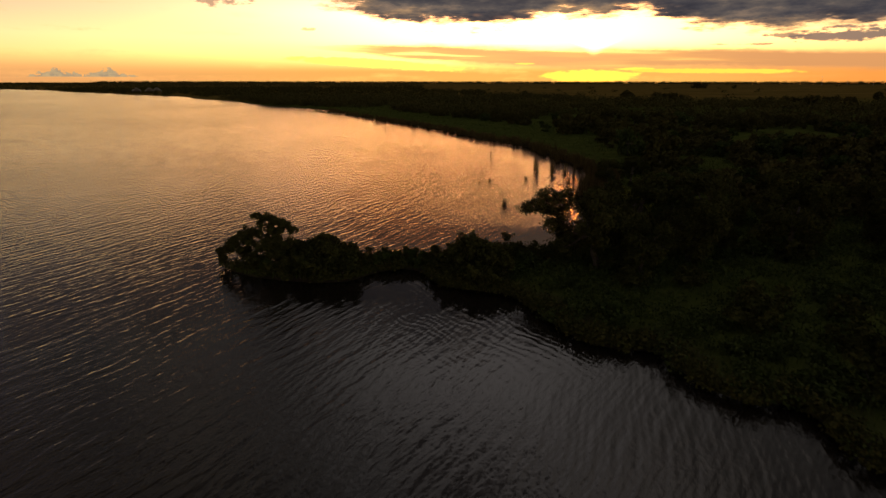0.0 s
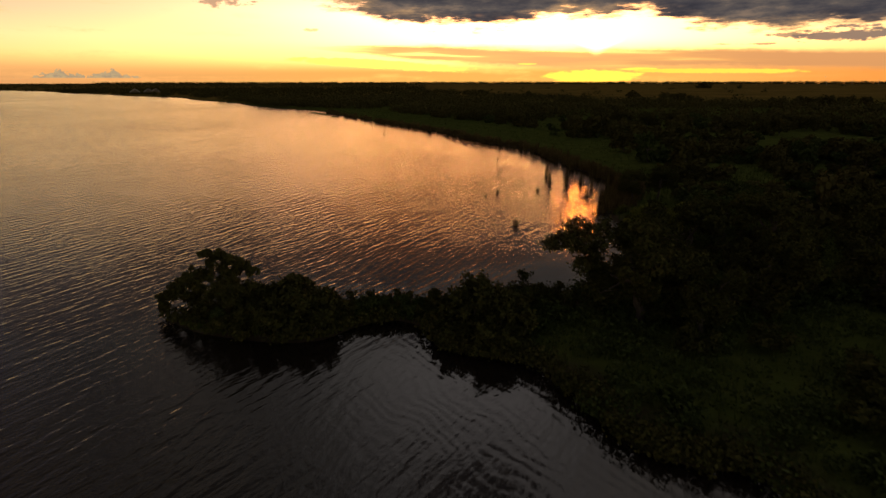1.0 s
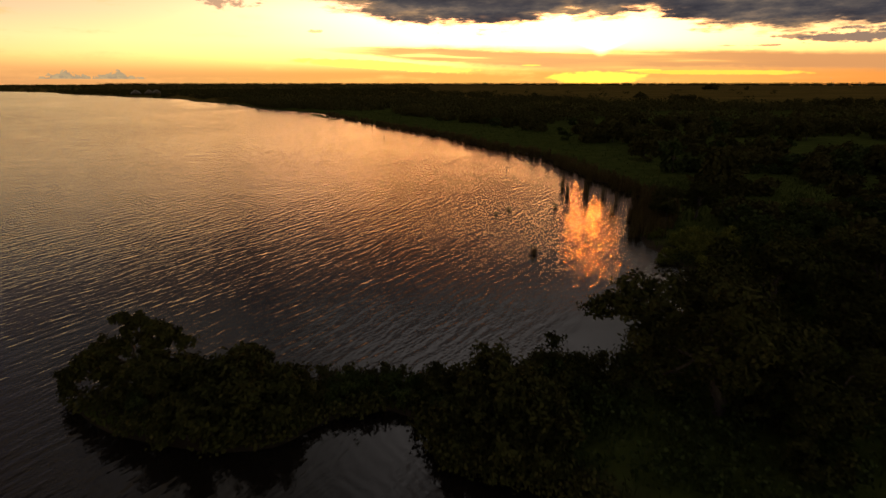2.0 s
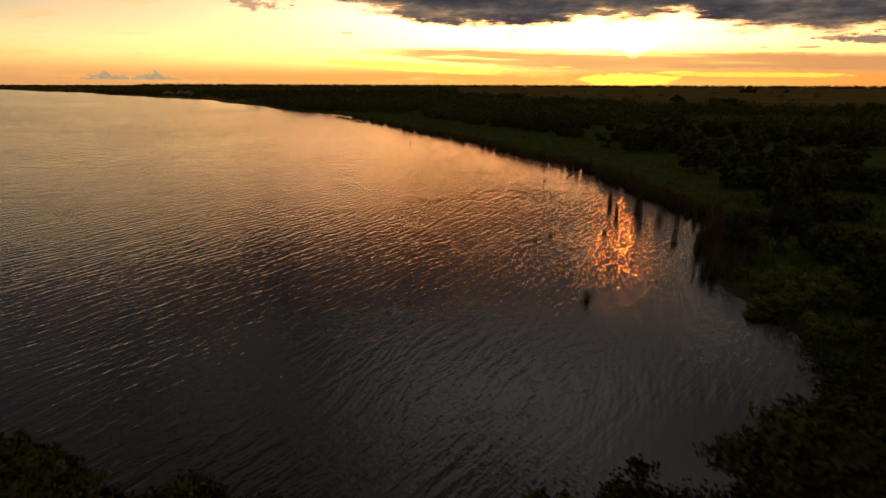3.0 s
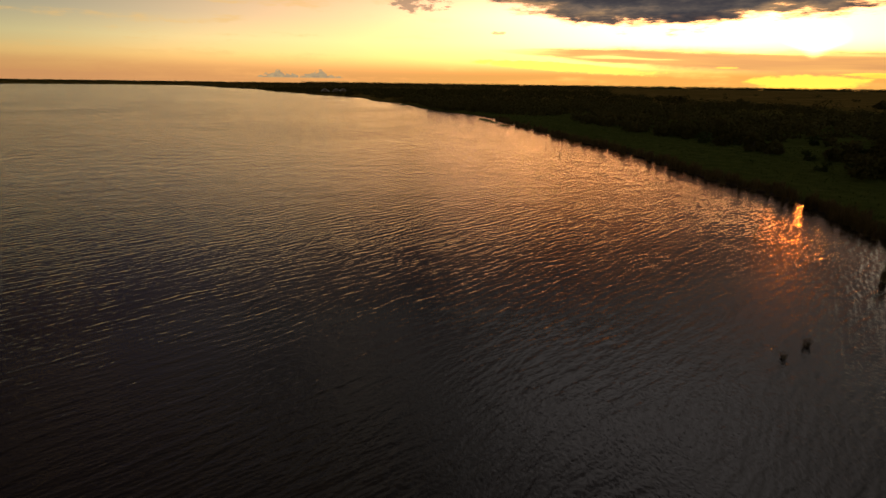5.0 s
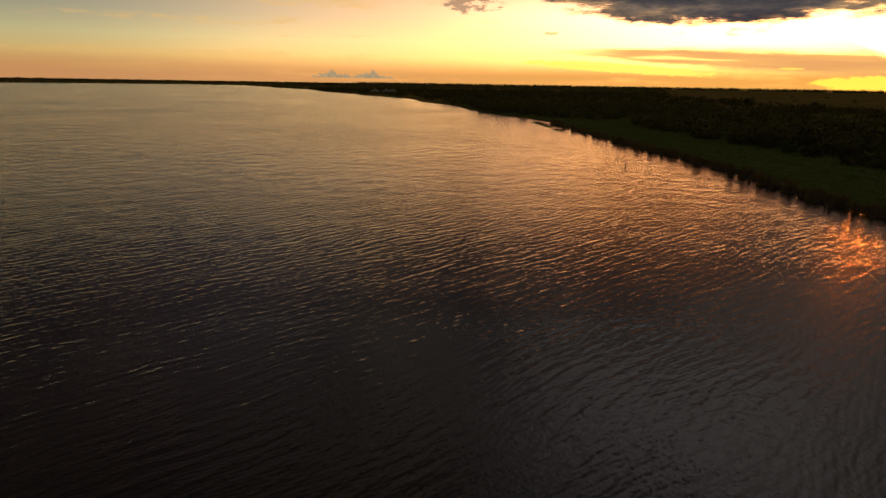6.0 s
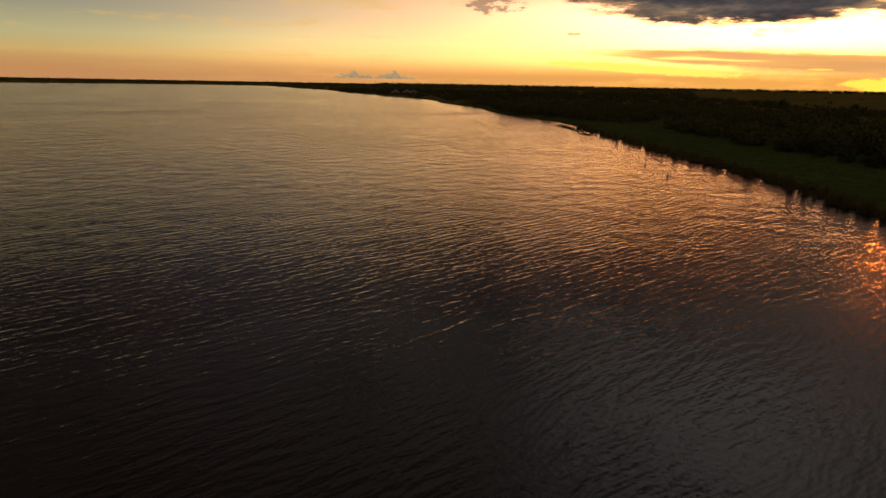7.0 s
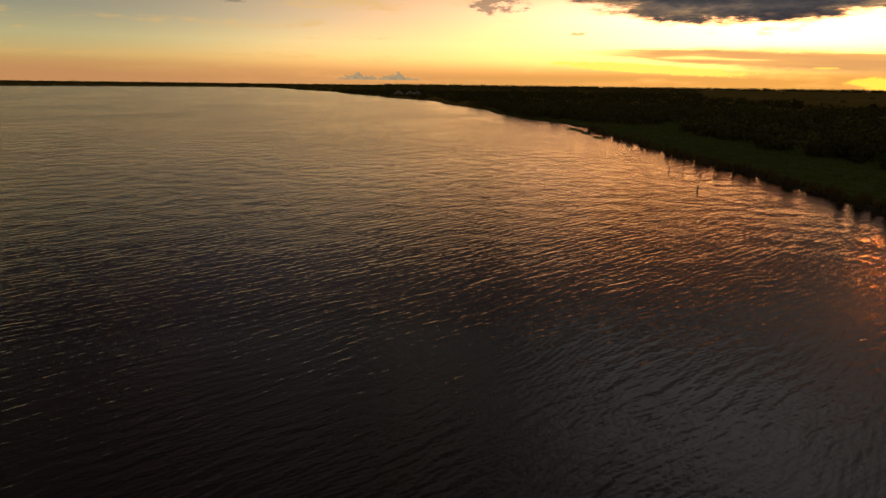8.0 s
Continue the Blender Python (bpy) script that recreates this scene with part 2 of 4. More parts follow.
    deep = n.mul(n.smooth(el, 6.2, 9.0), n.smooth(el, 20.0, 12.0), n.math("EXPONENT", n.math("MULTIPLY", n.math("POWER", n.math("DIVIDE", n.math("SUBTRACT", az, 14.0), 13.0), 2.0), -1.0)))
    sky = n.mix(n.math("MULTIPLY", deep, 0.86), sky, (0.115, 0.085, 0.072))
    sky = n.mix(n.smooth(az, -36.0, -56.0), sky, n.times(sky, (0.86, 0.87, 0.90)))
    sky = n.mix(n.mul(n.smooth(el, 6.8, 9.5), n.smooth(el, 24.0, 14.0), n.smooth(az, -22.0, -45.0)), sky, n.times(sky, (0.56, 0.58, 0.64)))
    sky = scrap(23.5, 13.5, 2.6, 2.0, (1.9, 1.6, 1.15), 0.9, sky)
    glow = n.add("ShaderNodeBackground")
    n.put(glow.inputs["Color"], sky)
    n.put(glow.inputs["Strength"], 1.0)
    n.put(n.add("ShaderNodeOutputWorld").inputs["Surface"], glow.outputs[0])


build_sky()

sun = new("sun", bpy.data.lights.new("sun", "SUN"))
sun.data.energy = 0.34
sun.data.angle = radians(3.0)
sun.data.color = (1.0, 0.19, 0.012)
toward = Vector((math.sin(radians(SUN_AZ)), math.cos(radians(SUN_AZ)), math.tan(radians(SUN_EL))))
sun.matrix_world = look(toward * 900, (0, 0, 0))


# ---- materials ----
def material(name):
    m = bpy.data.materials.new(name)
    m.use_nodes = True
    return m, Nodes(m.node_tree)


def finish(n, colour, roughness=0.7, normal=None, spec=0.5, **more):
    b = n.add("ShaderNodeBsdfPrincipled")
    n.put(b.inputs["Base Color"], (*colour, 1) if isinstance(colour, tuple) else colour)
    n.put(b.inputs["Roughness"], roughness)
    n.put(b.inputs["Specular IOR Level"], spec)
    n.put(b.inputs["Normal"], normal)
    for key, value in more.items():
        n.put(b.inputs[key.replace("_", " ")], value)
    n.put(n.add("ShaderNodeOutputMaterial").inputs["Surface"], b.outputs[0])


def bump(n, height, distance=1.0, strength=1.0):
    node = n.add("ShaderNodeBump")
    n.put(node.inputs["Height"], height)
    n.put(node.inputs["Distance"], distance)
    n.put(node.inputs["Strength"], strength)
    return node.outputs[0]


def leaf_material(name, dark, mid, pale, rough=0.7, spec=0.0, single=0.45, scale=0.9):
    m, n = material(name)
    one = n.add("ShaderNodeObjectInfo").outputs["Random"]
    leaf = n.add("ShaderNodeNewGeometry").outputs["Random Per Island"]
    place = n.add("ShaderNodeTexCoord").outputs["Object"]
    patch = n.noise(place, scale, 3.0)
    f = n.sum(n.math("MULTIPLY", leaf, single), n.math("MULTIPLY", patch, 0.95 - single), n.math("MULTIPLY", one, 0.25), -0.08)
    finish(n, n.ramp(f, [(0.15, dark), (0.5, mid), (0.9, pale)]), rough, spec=spec)
    return m


LEAF = leaf_material("broad_leaves", (0.030, 0.034, 0.011), (0.056, 0.059, 0.018), (0.108, 0.098, 0.034))
WOOD_LEAF = leaf_material("scrub_leaves", (0.036, 0.035, 0.012), (0.068, 0.063, 0.021), (0.130, 0.112, 0.042), single=0.12, scale=0.22)
LEAF_PALE = leaf_material("pale_leaves", (0.028, 0.040, 0.012), (0.050, 0.068, 0.019), (0.095, 0.115, 0.042))
LEAF_BRIGHT = leaf_material("bright_leaves", (0.085, 0.095, 0.018), (0.16, 0.17, 0.030), (0.23, 0.23, 0.055))
GRASS = leaf_material("marsh_grass_blades", (0.040, 0.056, 0.012), (0.070, 0.094, 0.020), (0.110, 0.125, 0.036), 0.8, 0.0)
REED = leaf_material("reed_blades", (0.055, 0.042, 0.017), (0.105, 0.078, 0.030), (0.18, 0.130, 0.055), 0.6)


def bark_material():
    m, n = material("bark")
    place = n.add("ShaderNodeTexCoord").outputs["Object"]
    x, y, z = n.split(place)
    ridge = n.noise(n.xyz(n.math("MULTIPLY", x, 14.0), n.math("MULTIPLY", y, 14.0), n.math("MULTIPLY", z, 2.5)), 1.0, 5.0, 0.6)
    stain = n.noise(place, 1.3, 3.0)
    tone = n.ramp(n.sum(n.math("MULTIPLY", ridge, 0.7), n.math("MULTIPLY", stain, 0.3)), [(0.3, (0.045, 0.033, 0.024)), (0.7, (0.14, 0.11, 0.085))])
    finish(n, tone, 0.85, bump(n, ridge, 0.03))
    return m


BARK = bark_material()


def wood_material(name, dark, pale):
    m, n = material(name)
    place = n.add("ShaderNodeTexCoord").outputs["Object"]
    x, y, z = n.split(place)
    grain = n.noise(n.xyz(n.math("MULTIPLY", x, 30.0), n.math("MULTIPLY", y, 30.0), n.math("MULTIPLY", z, 3.0)), 1.0, 4.0)
    wear = n.noise(place, 2.0, 3.0)
    finish(n, n.ramp(n.sum(n.math("MULTIPLY", grain, 0.6), n.math("MULTIPLY", wear, 0.4)), [(0.3, dark), (0.7, pale)]), 0.8, bump(n, grain, 0.01))
    return m


STAKE = wood_material("weathered_wood", (0.06, 0.045, 0.032), (0.17, 0.13, 0.10))
DRIFT = wood_material("bleached_wood", (0.26, 0.23, 0.19), (0.5, 0.46, 0.40))


def thatch_material():
    m, n = material("thatch")
    x, y, z = n.split(n.add("ShaderNodeTexCoord").outputs["Object"])
    straw = n.noise(n.xyz(n.math("MULTIPLY", x, 6.0), n.math("MULTIPLY", y, 6.0), n.math("MULTIPLY", z, 1.2)), 1.0, 5.0, 0.65)
    finish(n, n.ramp(straw, [(0.3, (0.06, 0.045, 0.03)), (0.7, (0.17, 0.13, 0.085))]), 0.9, bump(n, straw, 0.08))
    return m


THATCH = thatch_material()


def plain_material(name, a, b, scale, rough=0.6, metal=0.0):
    m, n = material(name)
    spots = n.noise(n.add("ShaderNodeTexCoord").outputs["Object"], scale, 4.0, 0.6)
    finish(n, n.ramp(spots, [(0.3, a), (0.7, b)]), rough, bump(n, spots, 0.01), Metallic=metal)
    return m


ROOF_EDGE = plain_material("pale_roof_capping", (0.36, 0.34, 0.31), (0.5, 0.48, 0.45), 1.5, 0.6)
STEEL = plain_material("galvanised_steel", (0.25, 0.25, 0.25), (0.4, 0.4, 0.4), 0.8, 0.5, 0.8)


def ground_material():
    m, n = material("marsh_ground")
    place = n.add("ShaderNodeNewGeometry").outputs["Position"]
    x, y, z = n.split(place)
    big = n.noise(place, 0.012, 4.0, 0.6)
    small = n.noise(place, 0.35, 5.0, 0.6)
    blades = n.noise(place, 3.0, 4.0, 0.7)
    grass = n.ramp(n.sum(n.math("MULTIPLY", big, 0.5), n.math("MULTIPLY", small, 0.35), n.math("MULTIPLY", blades, 0.15)),
                   [(0.32, (0.058, 0.052, 0.015)), (0.5, (0.150, 0.112, 0.030)), (0.68, (0.250, 0.172, 0.050))])
    # wet green marsh by the lake; warm haze is mixed into the far plain's brown
    green = n.ramp(n.sum(n.math("MULTIPLY", big, 0.3), n.math("MULTIPLY", small, 0.5), n.math("MULTIPLY", blades, 0.2)),
                   [(0.32, (0.040, 0.052, 0.013)), (0.5, (0.072, 0.092, 0.021)), (0.68, (0.115, 0.128, 0.034))])
    grass = n.mix(n.smooth(y, 300.0, 650.0), green, grass)
    mud = n.ramp(small, [(0.3, (0.035, 0.026, 0.018)), (0.7, (0.075, 0.058, 0.04))])
    wet = n.smooth(n.math("ADD", z, n.math("MULTIPLY", n.math("SUBTRACT", small, 0.5), 0.3)), 0.05, 0.26)
    finish(n, n.mix(wet, mud, grass), 0.85, bump(n, n.sum(n.math("MULTIPLY", small, 0.3), n.math("MULTIPLY", blades, 0.1)), 1.0, 0.4), spec=0.0)
    return m


def water_material():
    m, n = material("lake_water")
    place = n.add("ShaderNodeNewGeometry").outputs["Position"]
    x, y, z = n.split(place)
    # wind ripples: long crests running towards the north-east
    bend = n.math("MULTIPLY", n.math("SUBTRACT", n.noise(place, 0.035, 2.0), 0.5), 9.0)
    c, s = math.cos(radians(65)), math.sin(radians(65))
    along = n.sum(n.math("MULTIPLY", x, c), n.math("MULTIPLY", y, s))
    across = n.sum(n.math("MULTIPLY", x, -s), n.math("MULTIPLY", y, c), bend)
    out = n.math("SQRT", n.sum(n.math("POWER", n.math("SUBTRACT", x, 5.0), 2.0), n.math("POWER", n.math("SUBTRACT", y, 50.0), 2.0)))
    train = None
    for i, (length, turn, tall, seed) in enumerate(((1.15, 66, 0.0088, 1.0), (0.84, 59, 0.0062, 14.0), (1.75, 69, 0.0066, 27.0), (0.58, 63, 0.0046, 40.0), (0.40, 74, 0.0042, 53.0), (0.29, 52, 0.0028, 66.0))):
        cc, ss = math.cos(radians(turn)), math.sin(radians(turn))
        phase = n.math("MULTIPLY", n.noise(n.xyz(n.math("MULTIPLY", x, 0.15), n.math("MULTIPLY", y, 0.15), seed), 1.0, 2.0), 22.0)
        run = n.sum(n.math("MULTIPLY", x, -ss * 2 * math.pi / length), n.math("MULTIPLY", y, cc * 2 * math.pi / length), phase)
        crest = n.mul(n.math("SINE", run), tall, n.smooth(n.noise(n.xyz(n.math("MULTIPLY", x, 0.28), n.math("MULTIPLY", y, 0.28), seed + 5.0), 1.0, 2.0), 0.35, 0.65, 0.55, 1.15))
        train = crest if train is None else n.math("ADD", train, crest)
    swell = n.mul(train, n.smooth(out, 620.0, 220.0))
    chop = n.noise(n.xyz(n.math("MULTIPLY", across, 2.6), n.math("MULTIPLY", along, 1.0), 4.0), 1.0, 2.0, 0.5)
    ripple = n.noise(n.xyz(n.math("MULTIPLY", across, 5.0), n.math("MULTIPLY", along, 2.6), 7.0), 1.0, 2.0, 0.5)
    long_ = n.noise(n.xyz(n.math("MULTIPLY", across, 0.30), n.math("MULTIPLY", along, 0.22), 2.0), 1.0, 2.0, 0.5)
    far_ = n.noise(n.xyz(n.math("MULTIPLY", across, 0.09), n.math("MULTIPLY", along, 0.075), 8.0), 1.0, 4.0, 0.62)
    gust = n.noise(n.xyz(n.math("MULTIPLY", x, 0.02), n.math("MULTIPLY", y, 0.012), 1.0), 1.0, 3.0, 0.55)
    gusts = n.smooth(gust, 0.33, 0.66, 0.88, 1.12)
    # lee of the spit, where the swell is weaker, and the still cove behind it
    d = n.math("SQRT", n.sum(n.math("POWER", n.math("DIVIDE", n.math("SUBTRACT", x, 4.0), 13.0), 2.0), n.math("POWER", n.math("DIVIDE", n.math("SUBTRACT", y, 36.0), 13.0), 2.0)))
    open_ = n.smooth(n.math("ADD", d, n.math("MULTIPLY", n.math("SUBTRACT", n.noise(place, 0.12, 2.0), 0.5), 0.7)), 0.35, 1.2, 0.35, 1.0)
    cove = n.math("SQRT", n.sum(n.math("POWER", n.math("SUBTRACT", x, 10.5), 2.0), n.math("POWER", n.math("SUBTRACT", y, 53.5), 2.0)))
    still = n.sum(n.math("POWER", n.math("DIVIDE", n.math("ADD", x, 3.0), 13.0), 2.0), n.math("POWER", n.math("DIVIDE", n.math("SUBTRACT", y, 43.0), 5.5), 2.0))
    open_ = n.mul(open_, n.smooth(cove, 2.6, 6.0, 0.15, 1.0), n.smooth(still, 0.4, 1.4, 0.35, 1.0))
    # ripples thrown back by the near bank
    thrown = n.mul(n.math("SINE", n.sum(n.math("MULTIPLY", x, 8.2), n.math("MULTIPLY", y, 5.4), n.math("MULTIPLY", n.noise(place, 0.26, 3.0), 26.0))), 0.0026, n.smooth(d, 1.1, 0.3))
    # small broken chop off the marsh shore
    inlet = n.math("SQRT", n.sum(n.math("POWER", n.math("SUBTRACT", x, 14.0), 2.0), n.math("POWER", n.math("SUBTRACT", y, 76.0), 2.0)))
    broken = n.mul(n.smooth(inlet, 30.0, 8.0), n.smooth(cove, 3.5, 10.0))
    patter = n.noise(n.xyz(n.math("MULTIPLY", x, 5.2), n.math("MULTIPLY", y, 4.2), 12.0), 1.0, 2.0, 0.5)
    near = n.sum(n.mul(swell, 0.66, gusts), n.mul(chop, 0.021, gusts), n.mul(ripple, 0.015, gusts), n.mul(patter, n.math("MULTIPLY_ADD", broken, 0.022, 0.008)))
    # calmer water under the far shore
    reach = n.math("SUBTRACT", y, 317.0)
    off = n.sum(-61.0, n.math("MULTIPLY", reach, -0.62), n.mul(reach, reach, -0.00045), n.math("MULTIPLY", x, -1.0))
    calm = n.mul(n.smooth(n.sum(off, n.math("MULTIPLY", n.math("SUBTRACT", gust, 0.5), 160.0)), 75.0, 8.0), n.smooth(y, 300.0, 380.0))
    height = n.sum(n.mul(near, open_), thrown, n.mul(n.math("MULTIPLY_ADD", calm, -0.7, 1.0), n.sum(n.mul(long_, n.smooth(out, 40.0, 240.0, 0.02, 0.42)), n.mul(far_, n.smooth(out, 90.0, 400.0, 0.0, 1.0)))))
    silt = n.ramp(n.noise(place, 0.03, 4.0, 0.6), [(0.3, (0.009, 0.007, 0.005)), (0.7, (0.017, 0.013, 0.010))])
    # wavelets too small to tell apart far out make the lake duller there
    finish(n, silt, n.sum(n.mul(n.smooth(out, 30.0, 420.0, 0.115, 0.15), n.math("MULTIPLY_ADD", open_, 0.5, 0.5), n.math("MULTIPLY_ADD", broken, -0.35, 1.0)), n.smooth(gust, 0.3, 0.7, -0.02, 0.02)), bump(n, height), IOR=1.333)
    return m


GROUND, WATER = ground_material(), water_material()


# ---- mesh helpers ----
def mesh_from(name, verts, faces, mat):
    """A mesh from arrays: vertices (n, 3) and faces (m, k)."""
    verts, faces = np.asarray(verts, np.float32), np.asarray(faces, np.int32)
    me = bpy.data.meshes.new(name)
    me.vertices.add(len(verts))
    me.vertices.foreach_set("co", verts.ravel())
    me.loops.add(faces.size)
    me.loops.foreach_set("vertex_index", faces.ravel())
    me.polygons.add(len(faces))
    me.polygons.foreach_set("loop_start", np.arange(0, faces.size, faces.shape[1], dtype=np.int32))
    me.update(calc_edges=True)
    me.materials.append(mat)
    return me


def part(name, me, parent, label=""):
    ob = new(name, me)
    ob.parent = parent
    return tagged(ob, label=label)


def rows_norm(v):
    return v / np.maximum(np.linalg.norm(v, axis=1, keepdims=True), 1e-9)


def leaves(rng, centres, size, slim=0.45, droop=0.2, out=None):
    """Folded four-cornered leaves at the given places. Returns vertices and faces."""
    k = len(centres)
    axis = rng.normal(size=(k, 3))
    if out is None:
        axis[:, 2] -= droop
        axis = rows_norm(axis)
        side = rows_norm(np.cross(axis, rng.normal(size=(k, 3))))
        lift = np.cross(axis, side)
    else:
        # the blades shingle the crown: each faces outwards, more or less
        lift = rows_norm(rows_norm(out) + rng.normal(size=(k, 3)) * 0.45)
        axis[:, 2] -= droop
        side = rows_norm(np.cross(lift, axis))
        axis = np.cross(side, lift)
    long_ = size * rng.uniform(0.6, 1.35, (k, 1))
    a = centres
    b = centres + axis * long_ * 0.5 + side * long_ * slim * 0.5 + lift * long_ * 0.1
    c = centres + axis * long_
    d = centres + axis * long_ * 0.5 - side * long_ * slim * 0.5 + lift * long_ * 0.1
    v = np.stack([a, b, c, d], 1).reshape(-1, 3)
    return v, np.arange(4 * k).reshape(k, 4)


def ball(rng, k, hollow=0.35):
    d = rows_norm(rng.normal(size=(k, 3)))
    return d * (hollow + (1 - hollow) * rng.random((k, 1)) ** 0.5), d


def blades(rng, base, height, width, lean=0.3):
    """Upright grass or reed blades: a tapering quad and a tip, bent over. Faces are quads."""
    k = len(base)
    turn = rng.uniform(0, 2 * math.pi, k)
    side = np.stack([np.cos(turn), np.sin(turn), np.zeros(k)], 1) * (width * rng.uniform(0.6, 1.4, (k, 1)) / 2)
    bend = np.stack([np.cos(turn + 1.3), np.sin(turn + 1.3), np.zeros(k)], 1) * (height * lean * rng.uniform(0.1, 1.0, (k, 1)))
    h = height * rng.uniform(0.55, 1.15, (k, 1))
    up = np.array([[0, 0, 1.0]])
    mid = base + up * h * 0.6 + bend * 0.35
    tip = base + up * h + bend
    v = np.stack([base - side, base + side, mid + side * 0.8, mid - side * 0.8, tip + side * 0.15, tip - side * 0.15], 1).reshape(-1, 3)
    i = np.arange(k)[:, None] * 6
    return v, np.concatenate([i + np.array([[0, 1, 2, 3]]), i + np.array([[3, 2, 4, 5]])])


def tube(points, radii, sides=7):
    """A tapered, bent limb."""
    points = [Vector(p) for p in points]
    verts, faces = [], []
    for i, (p, r) in enumerate(zip(points, radii)):
        way = (points[min(i + 1, len(points) - 1)] - points[max(i - 1, 0)]).normalized()
        a = way.orthogonal().normalized()
        b = way.cross(a)
        for j in range(sides):
            t = 2 * math.pi * j / sides
            verts.append(tuple(p + (a * math.cos(t) + b * math.sin(t)) * r))
    for i in range(len(points) - 1):
        for j in range(sides):
            k = (j + 1) % sides
            faces.append((i * sides + j, i * sides + k, (i + 1) * sides + k, (i + 1) * sides + j))
    return np.array(verts), np.array(faces)


def joined(pieces):
    vs, fs, at = [], [], 0
    for v, f in pieces:
        vs.append(v)
        fs.append(f + at)
        at += len(v)
    return np.concatenate(vs), np.concatenate(fs)


def limb(rng, a, b, r0, r1, sag=0.12, steps=5, sides=7):
    a, b = np.array(a, float), np.array(b, float)
    long_ = np.linalg.norm(b - a)
    jig = rng.normal(size=(steps + 1, 3)) * long_ * 0.035
    jig[0] = jig[-1] = 0
    t = np.linspace(0, 1, steps + 1)[:, None]
    p = a + (b - a) * t + jig
    p[:, 2] += (sag * long_ * np.sin(t[:, 0] * math.pi))
    return tube(p, r0 + (r1 - r0) * t[:, 0], sides)


# ---- the plan: shoreline, ground, water ----
FAR_SHORE = [(-1600, -3600), (-1580, -900), (-1560, 300), (-1560, 950), (-1530, 1260), (-1440, 1490), (-1270, 1520), (-1060, 1360), (-880, 1190), (-690, 1040),
             (-540, 870), (-395, 738), (-370, 700), (-268, 610), (-218, 530), (-166, 471), (-133, 412), (-98, 364), (-78, 342), (-61, 317)]
NEAR_SHORE = [(-56, 302), (-46.6, 281), (-30.4, 247), (-17.2, 221), (-0.6, 189.8), (5.6, 172.4), (11.8, 158), (17.8, 146.8), (20.6, 134.6), (22.8, 121.6), (23.6, 113.5), (25.6, 106), (26.4, 99), (25.2, 93.5),
              (22, 86.4), (19.6, 79.5), (18.9, 74.5), (19.6, 71.0), (19.8, 67)]
SPIT = [(18.5, 61), (15.5, 56), (12, 52.5), (9, 49.2), (7.0, 49.9), (5.2, 50.0), (4.0, 48.6), (2, 48.0), (-3, 48.2), (-9, 48.2), (-14, 48), (-17, 47), (-18, 45.8), (-16, 44.0), (-13, 42.9), (-10, 42.3), (-7.4, 42.8), (-5.8, 44.7),
        (-3.6, 46), (-1.4, 44.6), (0.0, 42.0), (2.4, 40.7), (4.4, 40.0), (5.6, 38.6)]
NEAR_BANK = [(6.3, 37.0), (7.5, 34.2), (8.0, 32.3), (10.1, 30.7), (12.6, 30.3), (12.9, 28.1), (13.5, 26.4), (14.8, 25.0), (16.9, 24.4), (17.3, 22.0), (17.6, 19.9), (19.0, 17.2), (23, 8), (31, -14), (60, -70), (260, -420), (1200, -3600)]


def smoothed(points, step):
    """A Catmull-Rom line through the points, cut into short pieces where it is near."""
    p = np.array(points, float)
    p = np.concatenate([2 * p[:1] - p[1:2], p, 2 * p[-1:] - p[-2:-1]])
    out = []
    for i in range(1, len(p) - 2):
        a, b, c, d = p[i - 1:i + 3]
        away = max(step, 0.012 * min(np.linalg.norm(b), np.linalg.norm(c)))
        k = int(min(40, max(2, np.linalg.norm(c - b) / away)))
        for t in np.arange(k) / k:
            out.append(0.5 * (2 * b + (c - a) * t + (2 * a - 5 * b + 4 * c - d) * t * t + (3 * b - a - 3 * c + d) * t ** 3))
    out.append(p[-2])
    return np.array(out)


SHORE = smoothed(FAR_SHORE + NEAR_SHORE + SPIT + NEAR_BANK, 0.8)
wob = np.array([noise.noise_vector(Vector((x * 0.25, y * 0.25, 0.5)))[:2] for x, y in SHORE])
SHORE = SHORE + wob * np.clip(np.linalg.norm(SHORE - (5, 60), axis=1, keepdims=True) * 0.012, 0.35, 4)


def shore_distance(pts):
    """Metres from the waterline: above zero on land, below zero on the lake."""
    pts = np.asarray(pts, float)
    a, b = SHORE[:-1], SHORE[1:]
    e = b - a
    ee = (e * e).sum(1)
    ring_a = np.concatenate([SHORE, [(1200, -4900), (-1600, -4900)]])
    ring_b = np.roll(ring_a, -1, 0)
    result = np.empty(len(pts))
    for i in range(0, len(pts), 2000):
        q = pts[i:i + 2000, None, :]
        t = np.clip(((q - a) * e).sum(2) / ee, 0, 1)
        near = np.sqrt((((a + t[..., None] * e) - q) ** 2).sum(2)).min(1)
        cross = (ring_a[:, 1] > q[..., 1]) != (ring_b[:, 1] > q[..., 1])
        dy = ring_b[:, 1] - ring_a[:, 1]
        at = ring_a[:, 0] + (q[..., 1] - ring_a[:, 1]) / np.where(dy == 0, 1e-9, dy) * (ring_b[:, 0] - ring_a[:, 0])
        wet = (cross & (q[..., 0] < at)).sum(1) % 2 == 1
        result[i:i + 2000] = np.where(wet, -near, near)
    return result


def ground_height(pts, sd):
    roll = np.array([noise.noise(Vector((x * 0.09, y * 0.09, 0))) for x, y in pts])
    land = 0.03 + 0.42 * (1 - np.exp(-np.maximum(sd, 0) / 5.0)) + 0.10 * roll * np.clip(sd / 6, 0, 1)
    return np.where(sd > 0, land, np.maximum(-1.4, sd * 0.18))


